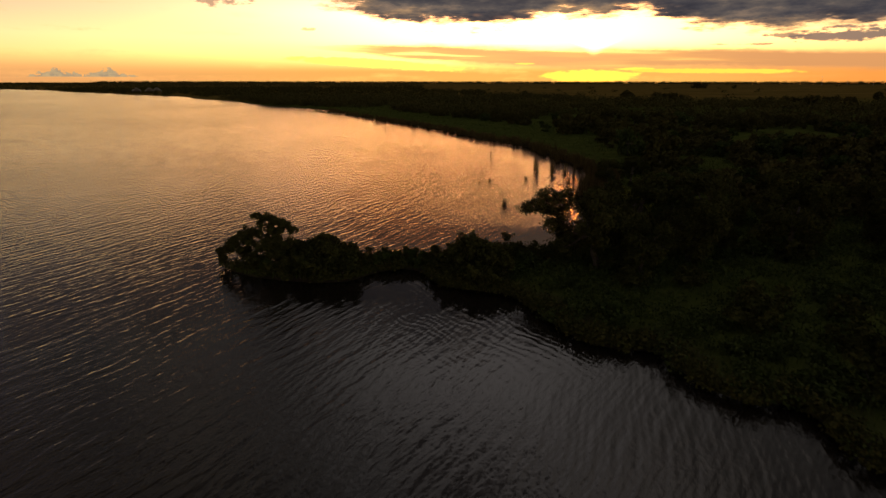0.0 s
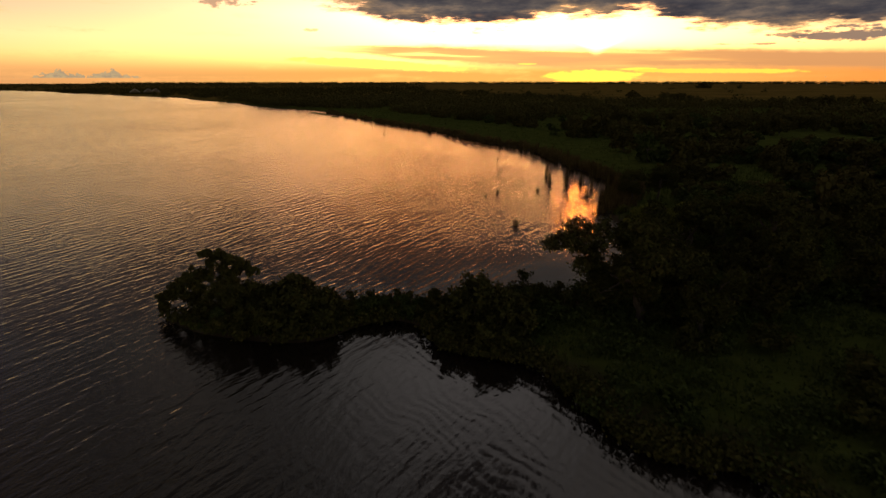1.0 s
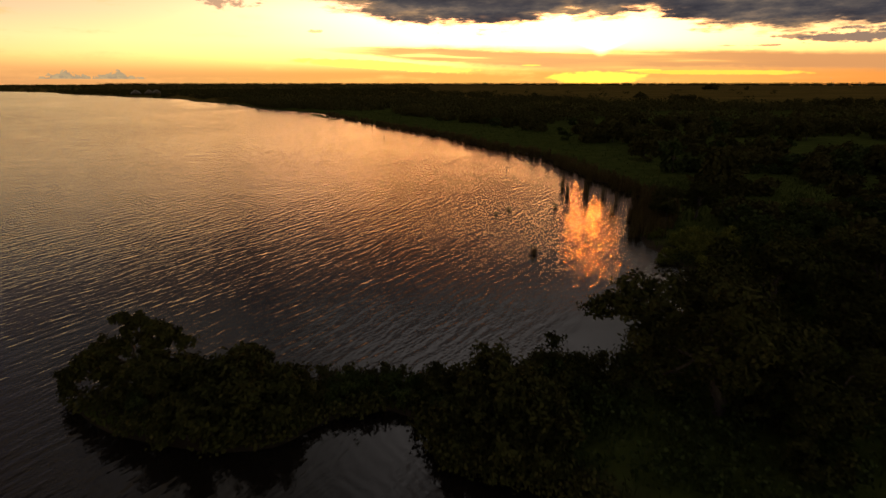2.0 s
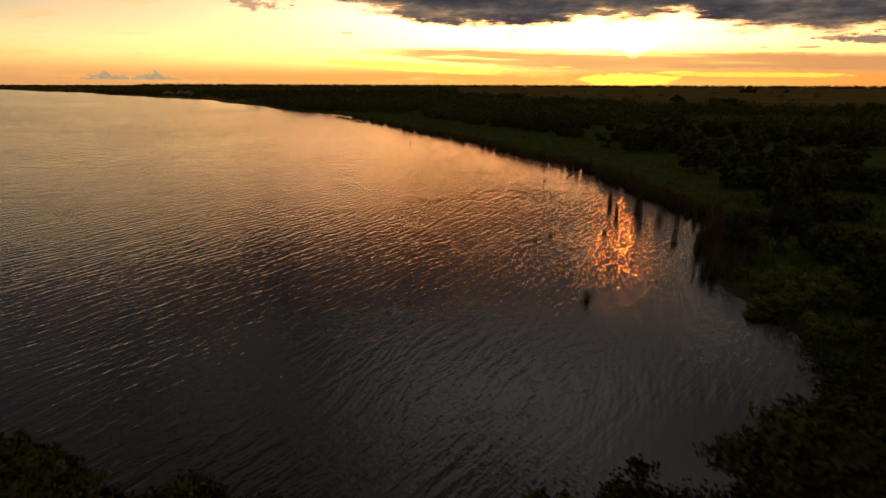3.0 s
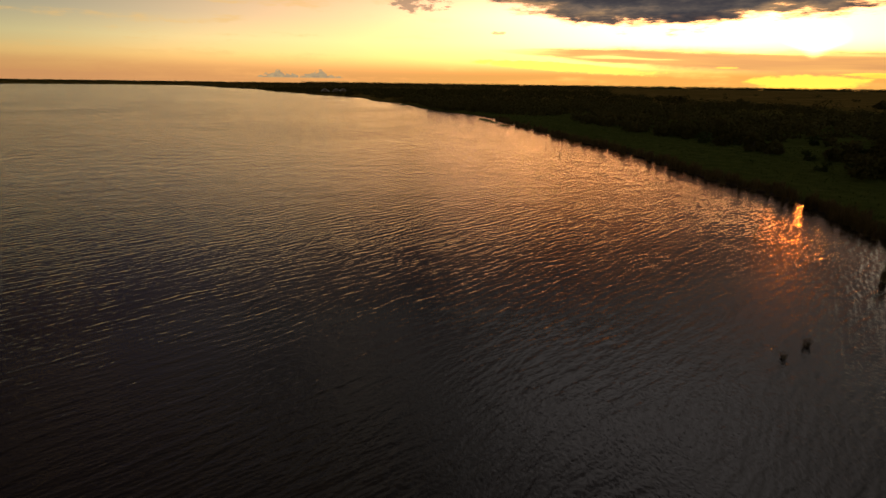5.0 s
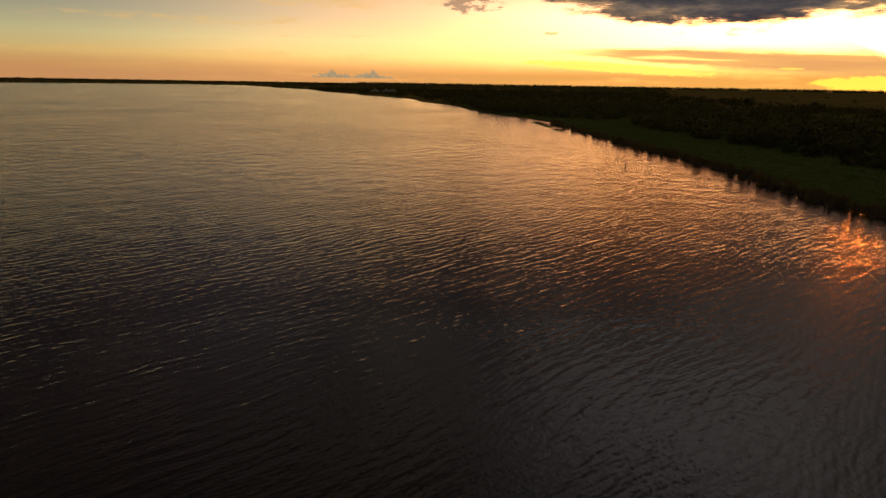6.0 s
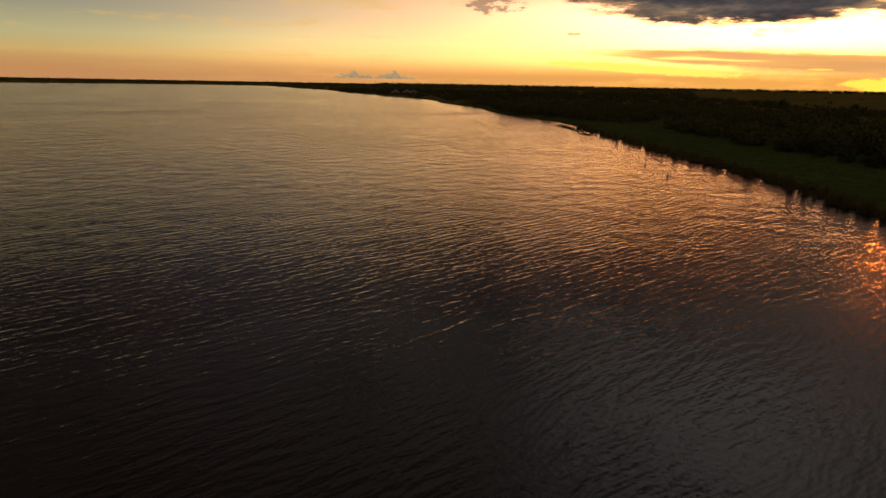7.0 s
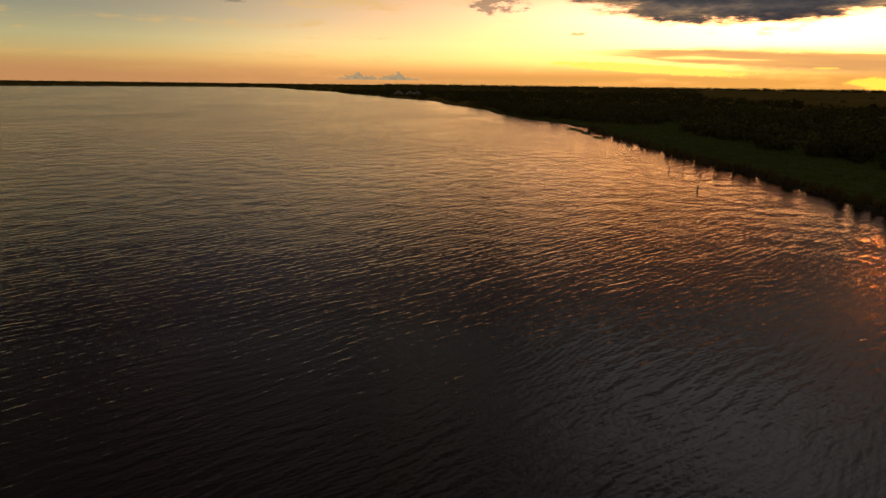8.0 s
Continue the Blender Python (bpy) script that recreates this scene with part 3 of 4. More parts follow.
def build_ground():
    from mathutils.geometry import delaunay_2d_cdt
    rng = np.random.default_rng(4)
    pts = [SHORE]
    for r0, r1, k in ((3, 40, 900), (40, 120, 1500), (120, 320, 1500), (320, 900, 1200), (900, 2500, 900), (2500, 4700, 500)):
        r = np.sqrt(rng.uniform(r0 * r0, r1 * r1, k))
        a = rng.uniform(0, 2 * math.pi, k)
        pts.append(np.stack([5 + r * np.sin(a), 45 + r * np.cos(a)], 1))
    normal = np.stack([-(SHORE[2:] - SHORE[:-2])[:, 1], (SHORE[2:] - SHORE[:-2])[:, 0]], 1)
    normal = rows_norm(normal)
    for off in (-4.0, -1.2, 1.2, 4.0, 9.0):
        pts.append(SHORE[1:-1] + normal * off)
    rim = np.arange(96) / 96 * 2 * math.pi
    pts.append(np.stack([4850 * np.sin(rim), 4850 * np.cos(rim)], 1))
    flat = np.concatenate(pts)
    edges = [(i, i + 1) for i in range(len(SHORE) - 1)]
    vs, _, fs, *_ = delaunay_2d_cdt([Vector(p) for p in flat], edges, [], 0, 1e-4)
    xy = np.array([tuple(v) for v in vs])
    sd = shore_distance(xy)
    sd[np.abs(sd) < 0.02] = 0
    me = mesh_from("ground", np.column_stack([xy, ground_height(xy, sd)]), np.array([tuple(f) for f in fs if len(f) == 3]), GROUND)
    me.polygons.foreach_set("use_smooth", [True] * len(me.polygons))
    tagged(new("ground", me), "flat marshy ground with grass and muddy edges round the lake", "ground", kind="structure")


build_ground()


def build_water():
    rim = np.arange(64) / 64 * 2 * math.pi
    v = [(0, 0, 0)] + [(4800 * math.sin(a), 4800 * math.cos(a), 0) for a in rim]
    f = [(0, 1 + (i + 1) % 64, 1 + i) for i in range(64)]
    tagged(new("water", mesh_from("water", v, f, WATER)), "dark rippled lake water reflecting the orange sunset sky", "lake", kind="structure")


build_water()


def stand(x, y):
    """The ground's height at a place."""
    p = [(x, y)]
    return float(ground_height(p, shore_distance(p))[0])


# ---- plants ----
def crown(rng, clumps, count, size, slim=0.5, flat=0.75):
    """Leaves in uneven clumps: (x, y, z, radius) each."""
    share = np.array([c[3] ** 2 for c in clumps])
    share = share / share.sum()
    vs, outs = [], []
    for (x, y, z, r), part_ in zip(clumps, share):
        # every clump is itself a handful of sprays with gaps between
        sprays = max(4, int(8 + 8 * r))
        sp, sd_ = ball(rng, sprays, 0.45)
        k = max(8, int(count * part_))
        pick = rng.integers(0, sprays, k)
        tuft, d = ball(rng, k, 0.1)
        reach_ = rng.uniform(0.5, 1.12, (sprays, 1))
        spread = rng.uniform(0.22, 0.5, (sprays, 1))
        p = sp[pick] * r * reach_[pick] + tuft * r * spread[pick]
        p[:, 2] *= flat
        vs.append(p + (x, y, z))
        outs.append(sd_[pick] * 0.5 + d * 0.4)
    at = np.concatenate(vs)
    at[:, 2] = np.maximum(at[:, 2], 0.08)
    return leaves(rng, at, size, slim, 0.15, np.concatenate(outs))


def make_tree(name, seed, clumps, base_r, count, size, mat, label, category, forks=None, slim=0.5):
    """Trunk, one limb to each main clump, and a crown of single leaves."""
    rng = np.random.default_rng(seed)
    top = max(c[2] for c in clumps)
    thing = tagged(new(name), label, category)
    mean = np.mean([c[:2] for c in clumps], 0)
    fork = np.array([mean[0] * 0.35, mean[1] * 0.35, top * 0.32])
    trunk = limb(rng, (0, 0, -0.5), fork, base_r, base_r * 0.72, 0.02, 5, 9)
    leader = limb(rng, fork, (mean[0] * 0.7, mean[1] * 0.7, top * 0.72), base_r * 0.7, base_r * 0.3, 0.02, 5, 8)
    part("trunk", mesh_from("trunk", *joined([trunk, leader]), BARK), thing)
    order = sorted(clumps, key=lambda c: -c[3])[:forks or 6]
    for c in order:
        start = fork + (np.array([mean[0] * 0.7, mean[1] * 0.7, top * 0.72]) - fork) * rng.uniform(0, 0.6)
        small = base_r < 0.15
        pieces = [limb(rng, start, c[:3], base_r * 0.42, base_r * 0.12, 0.08, 4 if small else 5, 4 if small else 6)]
        for _ in range(2 if small else 4):
            d = rows_norm(rng.normal(size=(1, 3)))[0]
            d[2] = abs(d[2]) * 0.6
            pieces.append(limb(rng, c[:3], np.array(c[:3]) + d * c[3] * 0.8, base_r * 0.13, base_r * 0.03, 0.05, 3, 4))
        part("limb", mesh_from("limb", *joined(pieces), BARK), thing)
    part("crown", mesh_from("crown", *crown(rng, clumps, count, size, slim), mat), thing)
    return thing


def random_clumps(rng, height, radius, k, low=0.3):
    out = []
    for i in range(k):
        a, t = rng.uniform(0, 2 * math.pi), rng.random()
        z = height * (low + (0.86 - low) * t)
        reach = radius * math.sqrt(max(0.05, 1 - ((z / height - 0.5) / 0.62) ** 2)) * rng.uniform(0.25, 0.85)
        out.append((reach * math.cos(a), reach * math.sin(a), z, radius * rng.uniform(0.26, 0.44)))
    return out


def make_shrub(name, seed, height, radius, count, size, mat, label, category="shrub"):
    """Several stems from the ground and a ragged crown down to the ground."""
    rng = np.random.default_rng(seed)
    thing = tagged(new(name), label, category)
    clumps = random_clumps(rng, height, radius, 11, 0.12)
    for c in clumps[:5]:
        part("stem", mesh_from("stem", *limb(rng, (c[0] * 0.15, c[1] * 0.15, -0.3), c[:3], 0.05 * height / 2.5, 0.015, 0.1, 4, 5), BARK), thing)
    part("crown", mesh_from("crown", *crown(rng, clumps, count, size, 0.5, 0.9), mat), thing)
    return thing


USED = set()


def plant(template, x, y, size=1.0, turn=None, tall=1.0, sink=0.0, group="", z=None):
    """Puts the template itself down at first, then copies of it."""
    turn = random.uniform(0, 360) if turn is None else turn
    m = pose(x, y, (stand(x, y) if z is None else z) - sink, 0, 0, turn) @ Matrix.Diagonal((size, size, size * tall, 1))
    if template.name in USED:
        m2 = m @ Matrix.Diagonal((1 / template.scale[0], 1 / template.scale[1], 1 / template.scale[2], 1))
        ob = copy_thing(template, m2)
    else:
        USED.add(template.name)
        template.matrix_basis = m
        ob = template
    return tagged(ob, group=group)


# ---- the spit: its leaning tree, shrubs and low growth ----
spit_tree = make_tree("waterside_tree", 11, [
    (-1.0, 0.1, 4.4, 0.45), (-0.2, 0.2, 4.3, 0.6), (0.6, 0.0, 4.0, 0.65), (1.4, -0.1, 3.65, 0.65), (2.0, 0.2, 3.25, 0.5), (0.3, 0.0, 3.3, 0.55), (-0.5, 0.1, 3.7, 0.5), (0.9, 0.1, 3.0, 0.6), (-0.8, 0.0, 2.9, 0.55), (0.2, 0.2, 2.7, 0.6),
    (-2.4, 0.0, 2.6, 0.65), (-3.2, 0.2, 2.0, 0.7), (-3.9, 0.0, 1.3, 0.65), (-4.1, 0.1, 0.7, 0.45), (-1.6, -0.2, 2.1, 0.6), (-2.3, 0.3, 1.2, 0.7), (-0.6, -0.3, 1.9, 0.75),
    (0.6, 0.2, 2.1, 0.8), (1.5, 0.0, 1.9, 0.8), (1.0, -0.5, 1.1, 0.8), (-1.0, -0.5, 0.9, 0.7), (-1.5, 0.0, 3.2, 0.55), (-1.9, 0.1, 2.6, 0.6), (-2.9, 0.1, 1.6, 0.7), (0.2, -0.2, 1.4, 0.8)],
    0.17, 18500, 0.21, LEAF, "small leaning tree with an open ragged crown over the water", "tree")
plant(spit_tree, -14.4, 46.1, 0.97, 0)

shrub_a = make_shrub("waterside_shrub", 28, 2.6, 1.7, 2500, 0.28, LEAF, "dense dark green shrub at the water's edge")
shrub_b = make_shrub("waterside_shrub", 22, 2.1, 1.5, 2100, 0.27, LEAF, "low rounded dark green shrub on the bank")
shrub_c = make_shrub("pale_shrub", 23, 2.3, 1.8, 2100, 0.28, LEAF_PALE, "pale green leafy shrub growing out of the marsh")
shrub_f = make_shrub("bright_bush", 26, 2.0, 2.0, 2300, 0.25, LEAF_BRIGHT, "low bright yellow-green bush at the water's edge", "bush")
SPIT_SHRUBS = [("a", -11.7, 46.2, 0.85), ("a", -10.3, 46.3, 0.95), ("a", -9.2, 46.1, 0.98), ("b", -10.6, 45.4, 0.75), ("b", -8.8, 45.4, 0.7), ("b", -8.5, 46.5, 0.95), ("b", -12.9, 45.6, 0.6), ("a", -9.6, 46.8, 0.85), ("b", -8.3, 46.0, 0.85), ("b", -11.6, 47.0, 0.9),
               ("b", -15.6, 46.0, 0.5), ("b", -13.4, 46.8, 0.7), ("b", -6.4, 46.2, 0.6), ("c", -3.9, 46.6, 0.5), ("b", -2.8, 47.3, 0.55), ("c", -5.2, 46.5, 0.55), ("b", -0.2, 46.2, 0.7), ("b", -4.4, 47.3, 0.6), ("b", -12.4, 46.4, 0.85),
               ("b", -5.9, 46.9, 0.6), ("c", -4.6, 47.0, 0.55), ("b", -3.4, 47.1, 0.6), ("c", -2.2, 46.9, 0.6), ("b", -1.0, 46.9, 0.65), ("b", 0.3, 46.4, 0.85), ("a", 1.6, 46.2, 1.0), ("b", 0.9, 45.3, 0.7), ("b", -1.4, 46.2, 0.55),
               ("a", 2.9, 45.8, 0.86), ("b", 2.4, 45.0, 0.8), ("b", 4.6, 45.8, 0.95), ("c", 4.2, 44.1, 0.7), ("c", 6.6, 45.0, 0.6), ("b", 5.8, 49.2, 0.85), ("b", 7.2, 48.4, 0.7), ("c", 4.4, 47.4, 0.6), ("b", 5.9, 46.9, 0.7), ("b", 7.6, 46.6, 0.8), ("c", 5.4, 43.4, 0.6), ("c", -5.4, 45.8, 0.45), ("b", -4.2, 46.2, 0.4), ("c", -3.0, 46.3, 0.4), ("c", -1.7, 45.9, 0.42), ("c", -0.6, 45.5, 0.45), ("b", 1.6, 44.7, 0.55), ("c", 3.2, 44.0, 0.55), ("b", -7.0, 45.6, 0.5), ("c", -11.8, 45.2, 0.5), ("c", -14.6, 45.2, 0.45),
               ("a", 1.7, 43.7, 1.12), ("a", 3.0, 43.3, 1.0), ("b", 0.6, 43.5, 0.9), ("b", 2.2, 42.7, 0.85), ("a", 4.4, 42.7, 0.95), ("b", -10.4, 44.3, 1.15), ("b", -8.8, 44.4, 1.25), ("b", -7.8, 44.6, 1.1), ("b", -12.1, 44.5, 0.7),
               ("b", -11.2, 43.3, 1.0), ("b", -9.6, 43.1, 1.15), ("b", -8.2, 43.4, 1.05), ("b", -13.2, 43.7, 0.7), ("b", 1.1, 42.3, 1.0), ("b", 2.6, 41.5, 1.1), ("b", 4.0, 41.0, 0.95)]
for kind, x, y, size in SPIT_SHRUBS:
    plant({"a": shrub_a, "b": shrub_b, "c": shrub_c}[kind], x, y, size, group="shrubs on the spit")

# ---- the trees and thicket at the root of the spit ----
rng_plan = np.random.default_rng(77)
big_a = make_tree("broad_tree", 31, random_clumps(np.random.default_rng(31), 7.2, 3.5, 16, 0.3) + [(-5.9, 0.9, 4.85, 0.7), (-5.5, 0.9, 5.0, 0.75), (-4.7, 0.9, 5.2, 0.9), (-3.6, 0.9, 3.6, 1.1), (-3.3, 0.7, 5.2, 1.1), (-5.2, 0.9, 5.1, 0.95), (-4.2, 1.0, 5.6, 1.1), (-3.0, 0.8, 6.0, 1.2), (-4.0, 1.0, 4.5, 0.9), (-3.0, 1.2, 4.2, 1.2), (-2.8, 1.2, 2.9, 1.3), (-2.6, 0.8, 1.6, 1.3)],
                  0.30, 15500, 0.26, LEAF, "broad dark green tree with branches reaching over the water", "tree", 9)
big_b = make_tree("broad_tree", 32, random_clumps(np.random.default_rng(32), 6.6, 3.9, 15, 0.25), 0.26, 11500, 0.26, LEAF, "broad dark green tree with a dense rounded crown", "tree", 8)
big_c = make_tree("pale_topped_tree", 33, random_clumps(np.random.default_rng(33), 5.2, 3.3, 13, 0.25), 0.2, 8500, 0.25, LEAF_PALE, "lower tree with pale green foliage", "tree", 7)
for tree, x, y, size, turn in ((big_a, 12.7, 45.0, 1.0, 0), (big_b, 13.6, 49.4, 0.9, 40), (big_b, 17.6, 51.6, 1.0, 140), (big_a, 20.6, 46.6, 0.9, 100), (big_b, 25.4, 53.0, 1.0, 250),
                               (big_a, 30.0, 48.6, 0.95, 210), (big_b, 15.5, 43.0, 0.75, 300), (big_c, 26.5, 66.5, 0.9, 20), (big_c, 31.0, 70.5, 0.95, 200), (big_b, 34.5, 58.0, 0.95, 10),
                               (big_b, 36.0, 40.0, 0.85, 80), (big_a, 41.0, 50.0, 0.9, 300), (big_c, 24.0, 60.0, 0.85, 120), (big_b, 24.2, 84.0, 0.6, 200), (big_b, 27.6, 84.8, 0.66, 60)):
    plant(tree, x, y, size, turn, group="trees behind the spit")

# thicket on the near bank
shrub_d = make_shrub("thicket_shrub", 24, 2.4, 1.8, 1550, 0.31, LEAF, "tangled dark green shrub in the bank's thicket")
shrub_e = make_shrub("thicket_shrub", 25, 1.9, 1.9, 1500, 0.30, LEAF_PALE, "low spreading pale green shrub in the bank's thicket")
THICKET = []
tries = 0
while len(THICKET) < 80 and tries < 6000:
    tries += 1
    x, y = rng_plan.uniform(6, 60), rng_plan.uniform(8, 64)
    if x > 14 + y * 0.95:
        continue
    if any((x - u) ** 2 + (y - v) ** 2 < 3.2 for u, v in THICKET):
        continue
    if shore_distance([(x, y)])[0] < 0.4 or (x < 8.5 and y > 37):
        continue
    THICKET.append((x, y))
for i, (x, y) in enumerate(THICKET):
    near_water = shore_distance([(x, y)])[0] < 4
    plant((shrub_d, shrub_e, shrub_d)[i % 3 if not near_water else i % 2], x, y, rng_plan.uniform(0.7, 1.05) if near_water else rng_plan.uniform(0.7, 1.15), tall=rng_plan.uniform(0.7, 1.0),
          sink=0.1, group="thicket on the bank")
# low bright bushes by the inlet
for x, y, size in ((21.3, 70.4, 0.7), (22.8, 72.0, 0.8), (24.6, 71.0, 0.75), (22.0, 74.6, 0.7), (24.4, 75.0, 0.8), (20.6, 77.8, 0.55), (26.6, 74.0, 0.85), (21.0, 66.0, 0.7), (23.0, 64.5, 0.8), (18.9, 69.6, 0.55), (20.0, 70.6, 0.6)):
    plant(shrub_f, x, y, size, tall=0.8, group="low bushes by the inlet")

# ---- reeds in the shallows ----
def make_reeds(seed, count, spread, height, lean=0.16):
    rng = np.random.default_rng(seed)
    p, _ = ball(rng, count, 0.0)
    p = p * spread
    p[:, 2] = -0.4
    thing = tagged(new("reed_clump"), "clump of upright brown-green reeds standing in shallow water", "reeds")
    part("tuft", mesh_from("tuft", *blades(rng, p, height + 0.4, 0.06, lean), REED), thing)
    for a in p[:3]:
        tip = a + (rng.normal() * 0.1, rng.normal() * 0.1, height * rng.uniform(1.0, 1.3) + 0.4)
        part("stalk", mesh_from("stalk", *limb(rng, a, tip, 0.02, 0.012, 0.0, 3, 4), REED), thing)
    return thing


reeds = [make_reeds(41, 46, 0.5, 1.5), make_reeds(42, 30, 0.32, 1.9), make_reeds(43, 64, 0.8, 1.3), make_reeds(44, 16, 0.18, 1.4), make_reeds(45, 46, 0.34, 0.95, 0.6)]
strip = SHORE[(SHORE[:, 1] > 79) & (SHORE[:, 1] < 318) & (SHORE[:, 0] > -62)]
made = 0
while made < 250:
    u = rng_plan.random() ** 1.25
    at = strip[int((1 - u) * (len(strip) - 1))]
    p = at + rng_plan.normal(size=2) * (1.6, 2.0) + (-0.6, 0)
    d = shore_distance([p])[0]
    if -1.3 < d < 2.2:
        plant(reeds[made % 3], *p, rng_plan.uniform(0.7, 1.15), z=0.0 if d < 0 else None, group="reeds along the shore")
        made += 1
# stems standing along the spit
for i in range(15):
    plant(reeds[(3, 1, 0)[i % 3]], -7.4 + i * 0.5 + rng_plan.normal() * 0.15, 47.2 + rng_plan.normal() * 0.25, rng_plan.uniform(0.4, 0.65), group="reeds on the spit")
# stray tufts and stakes standing in open water
for x, y, size, k in ((7.73, 71.9, 0.9, 4), (7.4, 90.9, 0.6, 4), (13.3, 92.5, 0.6, 4), (5.6, 88.5, 0.45, 4), (13.5, 76.5, 0.45, 3), (16.5, 101, 0.9, 1), (18.5, 98, 0.9, 1), (19.5, 103, 1.1, 0), (17.0, 107, 1.0, 1),
                      (21.0, 99.0, 1.0, 0), (21.5, 94.5, 0.9, 1), (19.5, 89.0, 0.7, 0), (-18.4, 186, 0.5, 3)):
    plant(reeds[k], x, y, size, z=0.0, group="tufts in open water")


def make_stake(x, y, height, lean):
    rng = np.random.default_rng(int(x * 10 + 900))
    thing = tagged(new("stake"), "weathered wooden stake standing in the water", "stake", "stakes in the water")
    part("pole", mesh_from("pole", *limb(rng, (0, 0, -1.0), (lean, 0.05, height), 0.08, 0.06, 0.0, 6, 8), STAKE), thing)
    part("crosspiece", mesh_from("crosspiece", *limb(rng, (lean * 0.7 - 0.28, 0, height * 0.72), (lean * 0.7 + 0.3, 0.05, height * 0.78), 0.07, 0.05, 0.0, 3, 6), STAKE), thing)
    thing.matrix_basis = pose(x, y, 0)


make_stake(9.95, 121.4, 1.15, 0.12)
make_stake(-24.05, 205.2, 1.3, -0.1)
make_stake(-18.36, 186.0, 0.8, 0.1)

# mud tip with floating weed
def weed_patch(seed, x, y, long_, turn):
    rng = np.random.default_rng(seed)
    p = rng.normal(size=(420, 3)) * (long_ * 0.4, long_ * 0.1, 0)
    p[:, 2] = 0.01
    v, f = leaves(rng, p, 0.5, 0.6, -0.1)
    v[:, 2] = np.abs(v[:, 2]) * 0.5 + 0.01
    thing = tagged(new("weed_patch", mesh_from("weed_patch", v, f, GRASS)), "dark mat of floating weed off the shore", "water plants", "floating weed", "stuff")
    thing.matrix_basis = pose(x, y, 0.0, 0, 0, turn)


for i, (x, y, l, t) in enumerate(((-66, 311, 9, 110), (-62, 303, 7, 110), (-57, 292, 6, 115), (-50, 276, 5, 115), (-364, 690, 16, 130), (-380, 712, 14, 130), (-300, 640, 12, 130), (26.6, 104.2, 1.3, 40), (-160, 460, 9, 130))):
    weed_patch(60 + i, x, y, l, t)

# bleached branches lying in the marsh
for x, y, turn in ((41.4, 114.8, 20), (39.2, 109.0, 70), (27.1, 95.1, 130)):
    rng = np.random.default_rng(int(x))
    pieces = [limb(rng, (0, 0, 0.3), (2.4, 0.3, 0.9), 0.06, 0.02, 0.1), limb(rng, (0.8, 0.1, 0.5), (1.6, 0.9, 1.4), 0.035, 0.012), limb(rng, (0.4, 0, 0.4), (-0.7, 0.5, 1.2), 0.03, 0.012)]
    tagged(new("dead_branch", mesh_from("dead_branch", *joined(pieces), DRIFT)), "bleached dead branch lying in the marsh grass", "branch", "dead branches").matrix_basis = pose(x, y, stand(x, y) + 0.35, 0, 0, turn) @ Matrix.Scale(0.5, 4)


# ---- thatched shelters by the far shore ----
def make_shelter(x, y, wide, tall, turn):
    thing = tagged(new("thatched_shelter"), "open thatched shelter with pale roof edges by the lake", "shelter", "shelters by the far shore")
    eave, half = tall * 0.42, wide / 2
    for sx in (-1, 1):
        for sy in (-1, 1):
            v, f = tube([(sx * half * 0.8, sy * half * 0.8, -0.4), (sx * half * 0.8, sy * half * 0.8, eave + 0.3)], [0.16, 0.14], 8)
            part("post", mesh_from("post", v, f, STAKE), thing)
    bm = bmesh.new()
    low = [bm.verts.new((sx * half, sy * half, eave)) for sx, sy in ((-1, -1), (1, -1), (1, 1), (-1, 1))]
    ridge = [bm.verts.new((-0.3, 0, tall)), bm.verts.new((0.3, 0, tall))]
    under = [bm.verts.new((v.co.x * 0.97, v.co.y * 0.97, eave - 0.25)) for v in low]
    for face in ((low[0], low[1], ridge[1], ridge[0]), (low[1], low[2], ridge[1]), (low[2], low[3], ridge[0], ridge[1]), (low[3], low[0], ridge[0])):
        bm.faces.new(face)
    for i in range(4):
        bm.faces.new((low[i], under[i], under[(i + 1) % 4], low[(i + 1) % 4]))
    bm.faces.new(under)
    me = bpy.data.meshes.new("roof")
    bm.to_mesh(me)
    bm.free()
    me.materials.append(THATCH)
    part("roof", me, thing)
    for sx, sy in ((-1, -1), (1, -1), (1, 1), (-1, 1)):
        v, f = tube([(sx * half, sy * half, eave + 0.08), (sx * 0.3, 0, tall + 0.1)], [0.28, 0.28], 6)
        part("roof_edge", mesh_from("roof_edge", v, f, ROOF_EDGE), thing, "pale capping along the roof edge")
    thing.matrix_basis = pose(x, y, stand(x, y), 0, 0, turn)


make_shelter(-385.0, 752.0, 11.5, 6.6, 28)
make_shelter(-371.0, 757.0, 10.5, 6.8, 24)
make_shelter(-367.0, 768.0, 10.5, 6.9, 30)

# thin masts far out on the plain
for x, y, tall in ((1890, 3000, 26), (2120, 2960, 24), (2290, 2960, 30), (2010, 2990, 22)):
    thing = tagged(new("mast"), "thin grey steel mast far out on the plain", "mast", "masts on the plain")
    v, f = tube([(0, 0, -1), (0, 0, tall)], [0.9, 0.5], 6)
    part("pole", mesh_from("pole", v, f, STEEL), thing)
    v, f = tube([(-2.5, 0, tall * 0.9), (2.5, 0, tall * 0.9)], [0.35, 0.35], 5)
    part("crossarm", mesh_from("crossarm", v, f, STEEL), thing)
    thing.matrix_basis = pose(x, y, 0.4)


# ---- scrub woodland behind the marsh ----
def belt_width(x, y):
    return float(np.interp(y, [60, 95, 125, 150, 200, 260, 310, 345, 380], [3, 8, 13, 19, 25, 29, 30, 20, 5]))


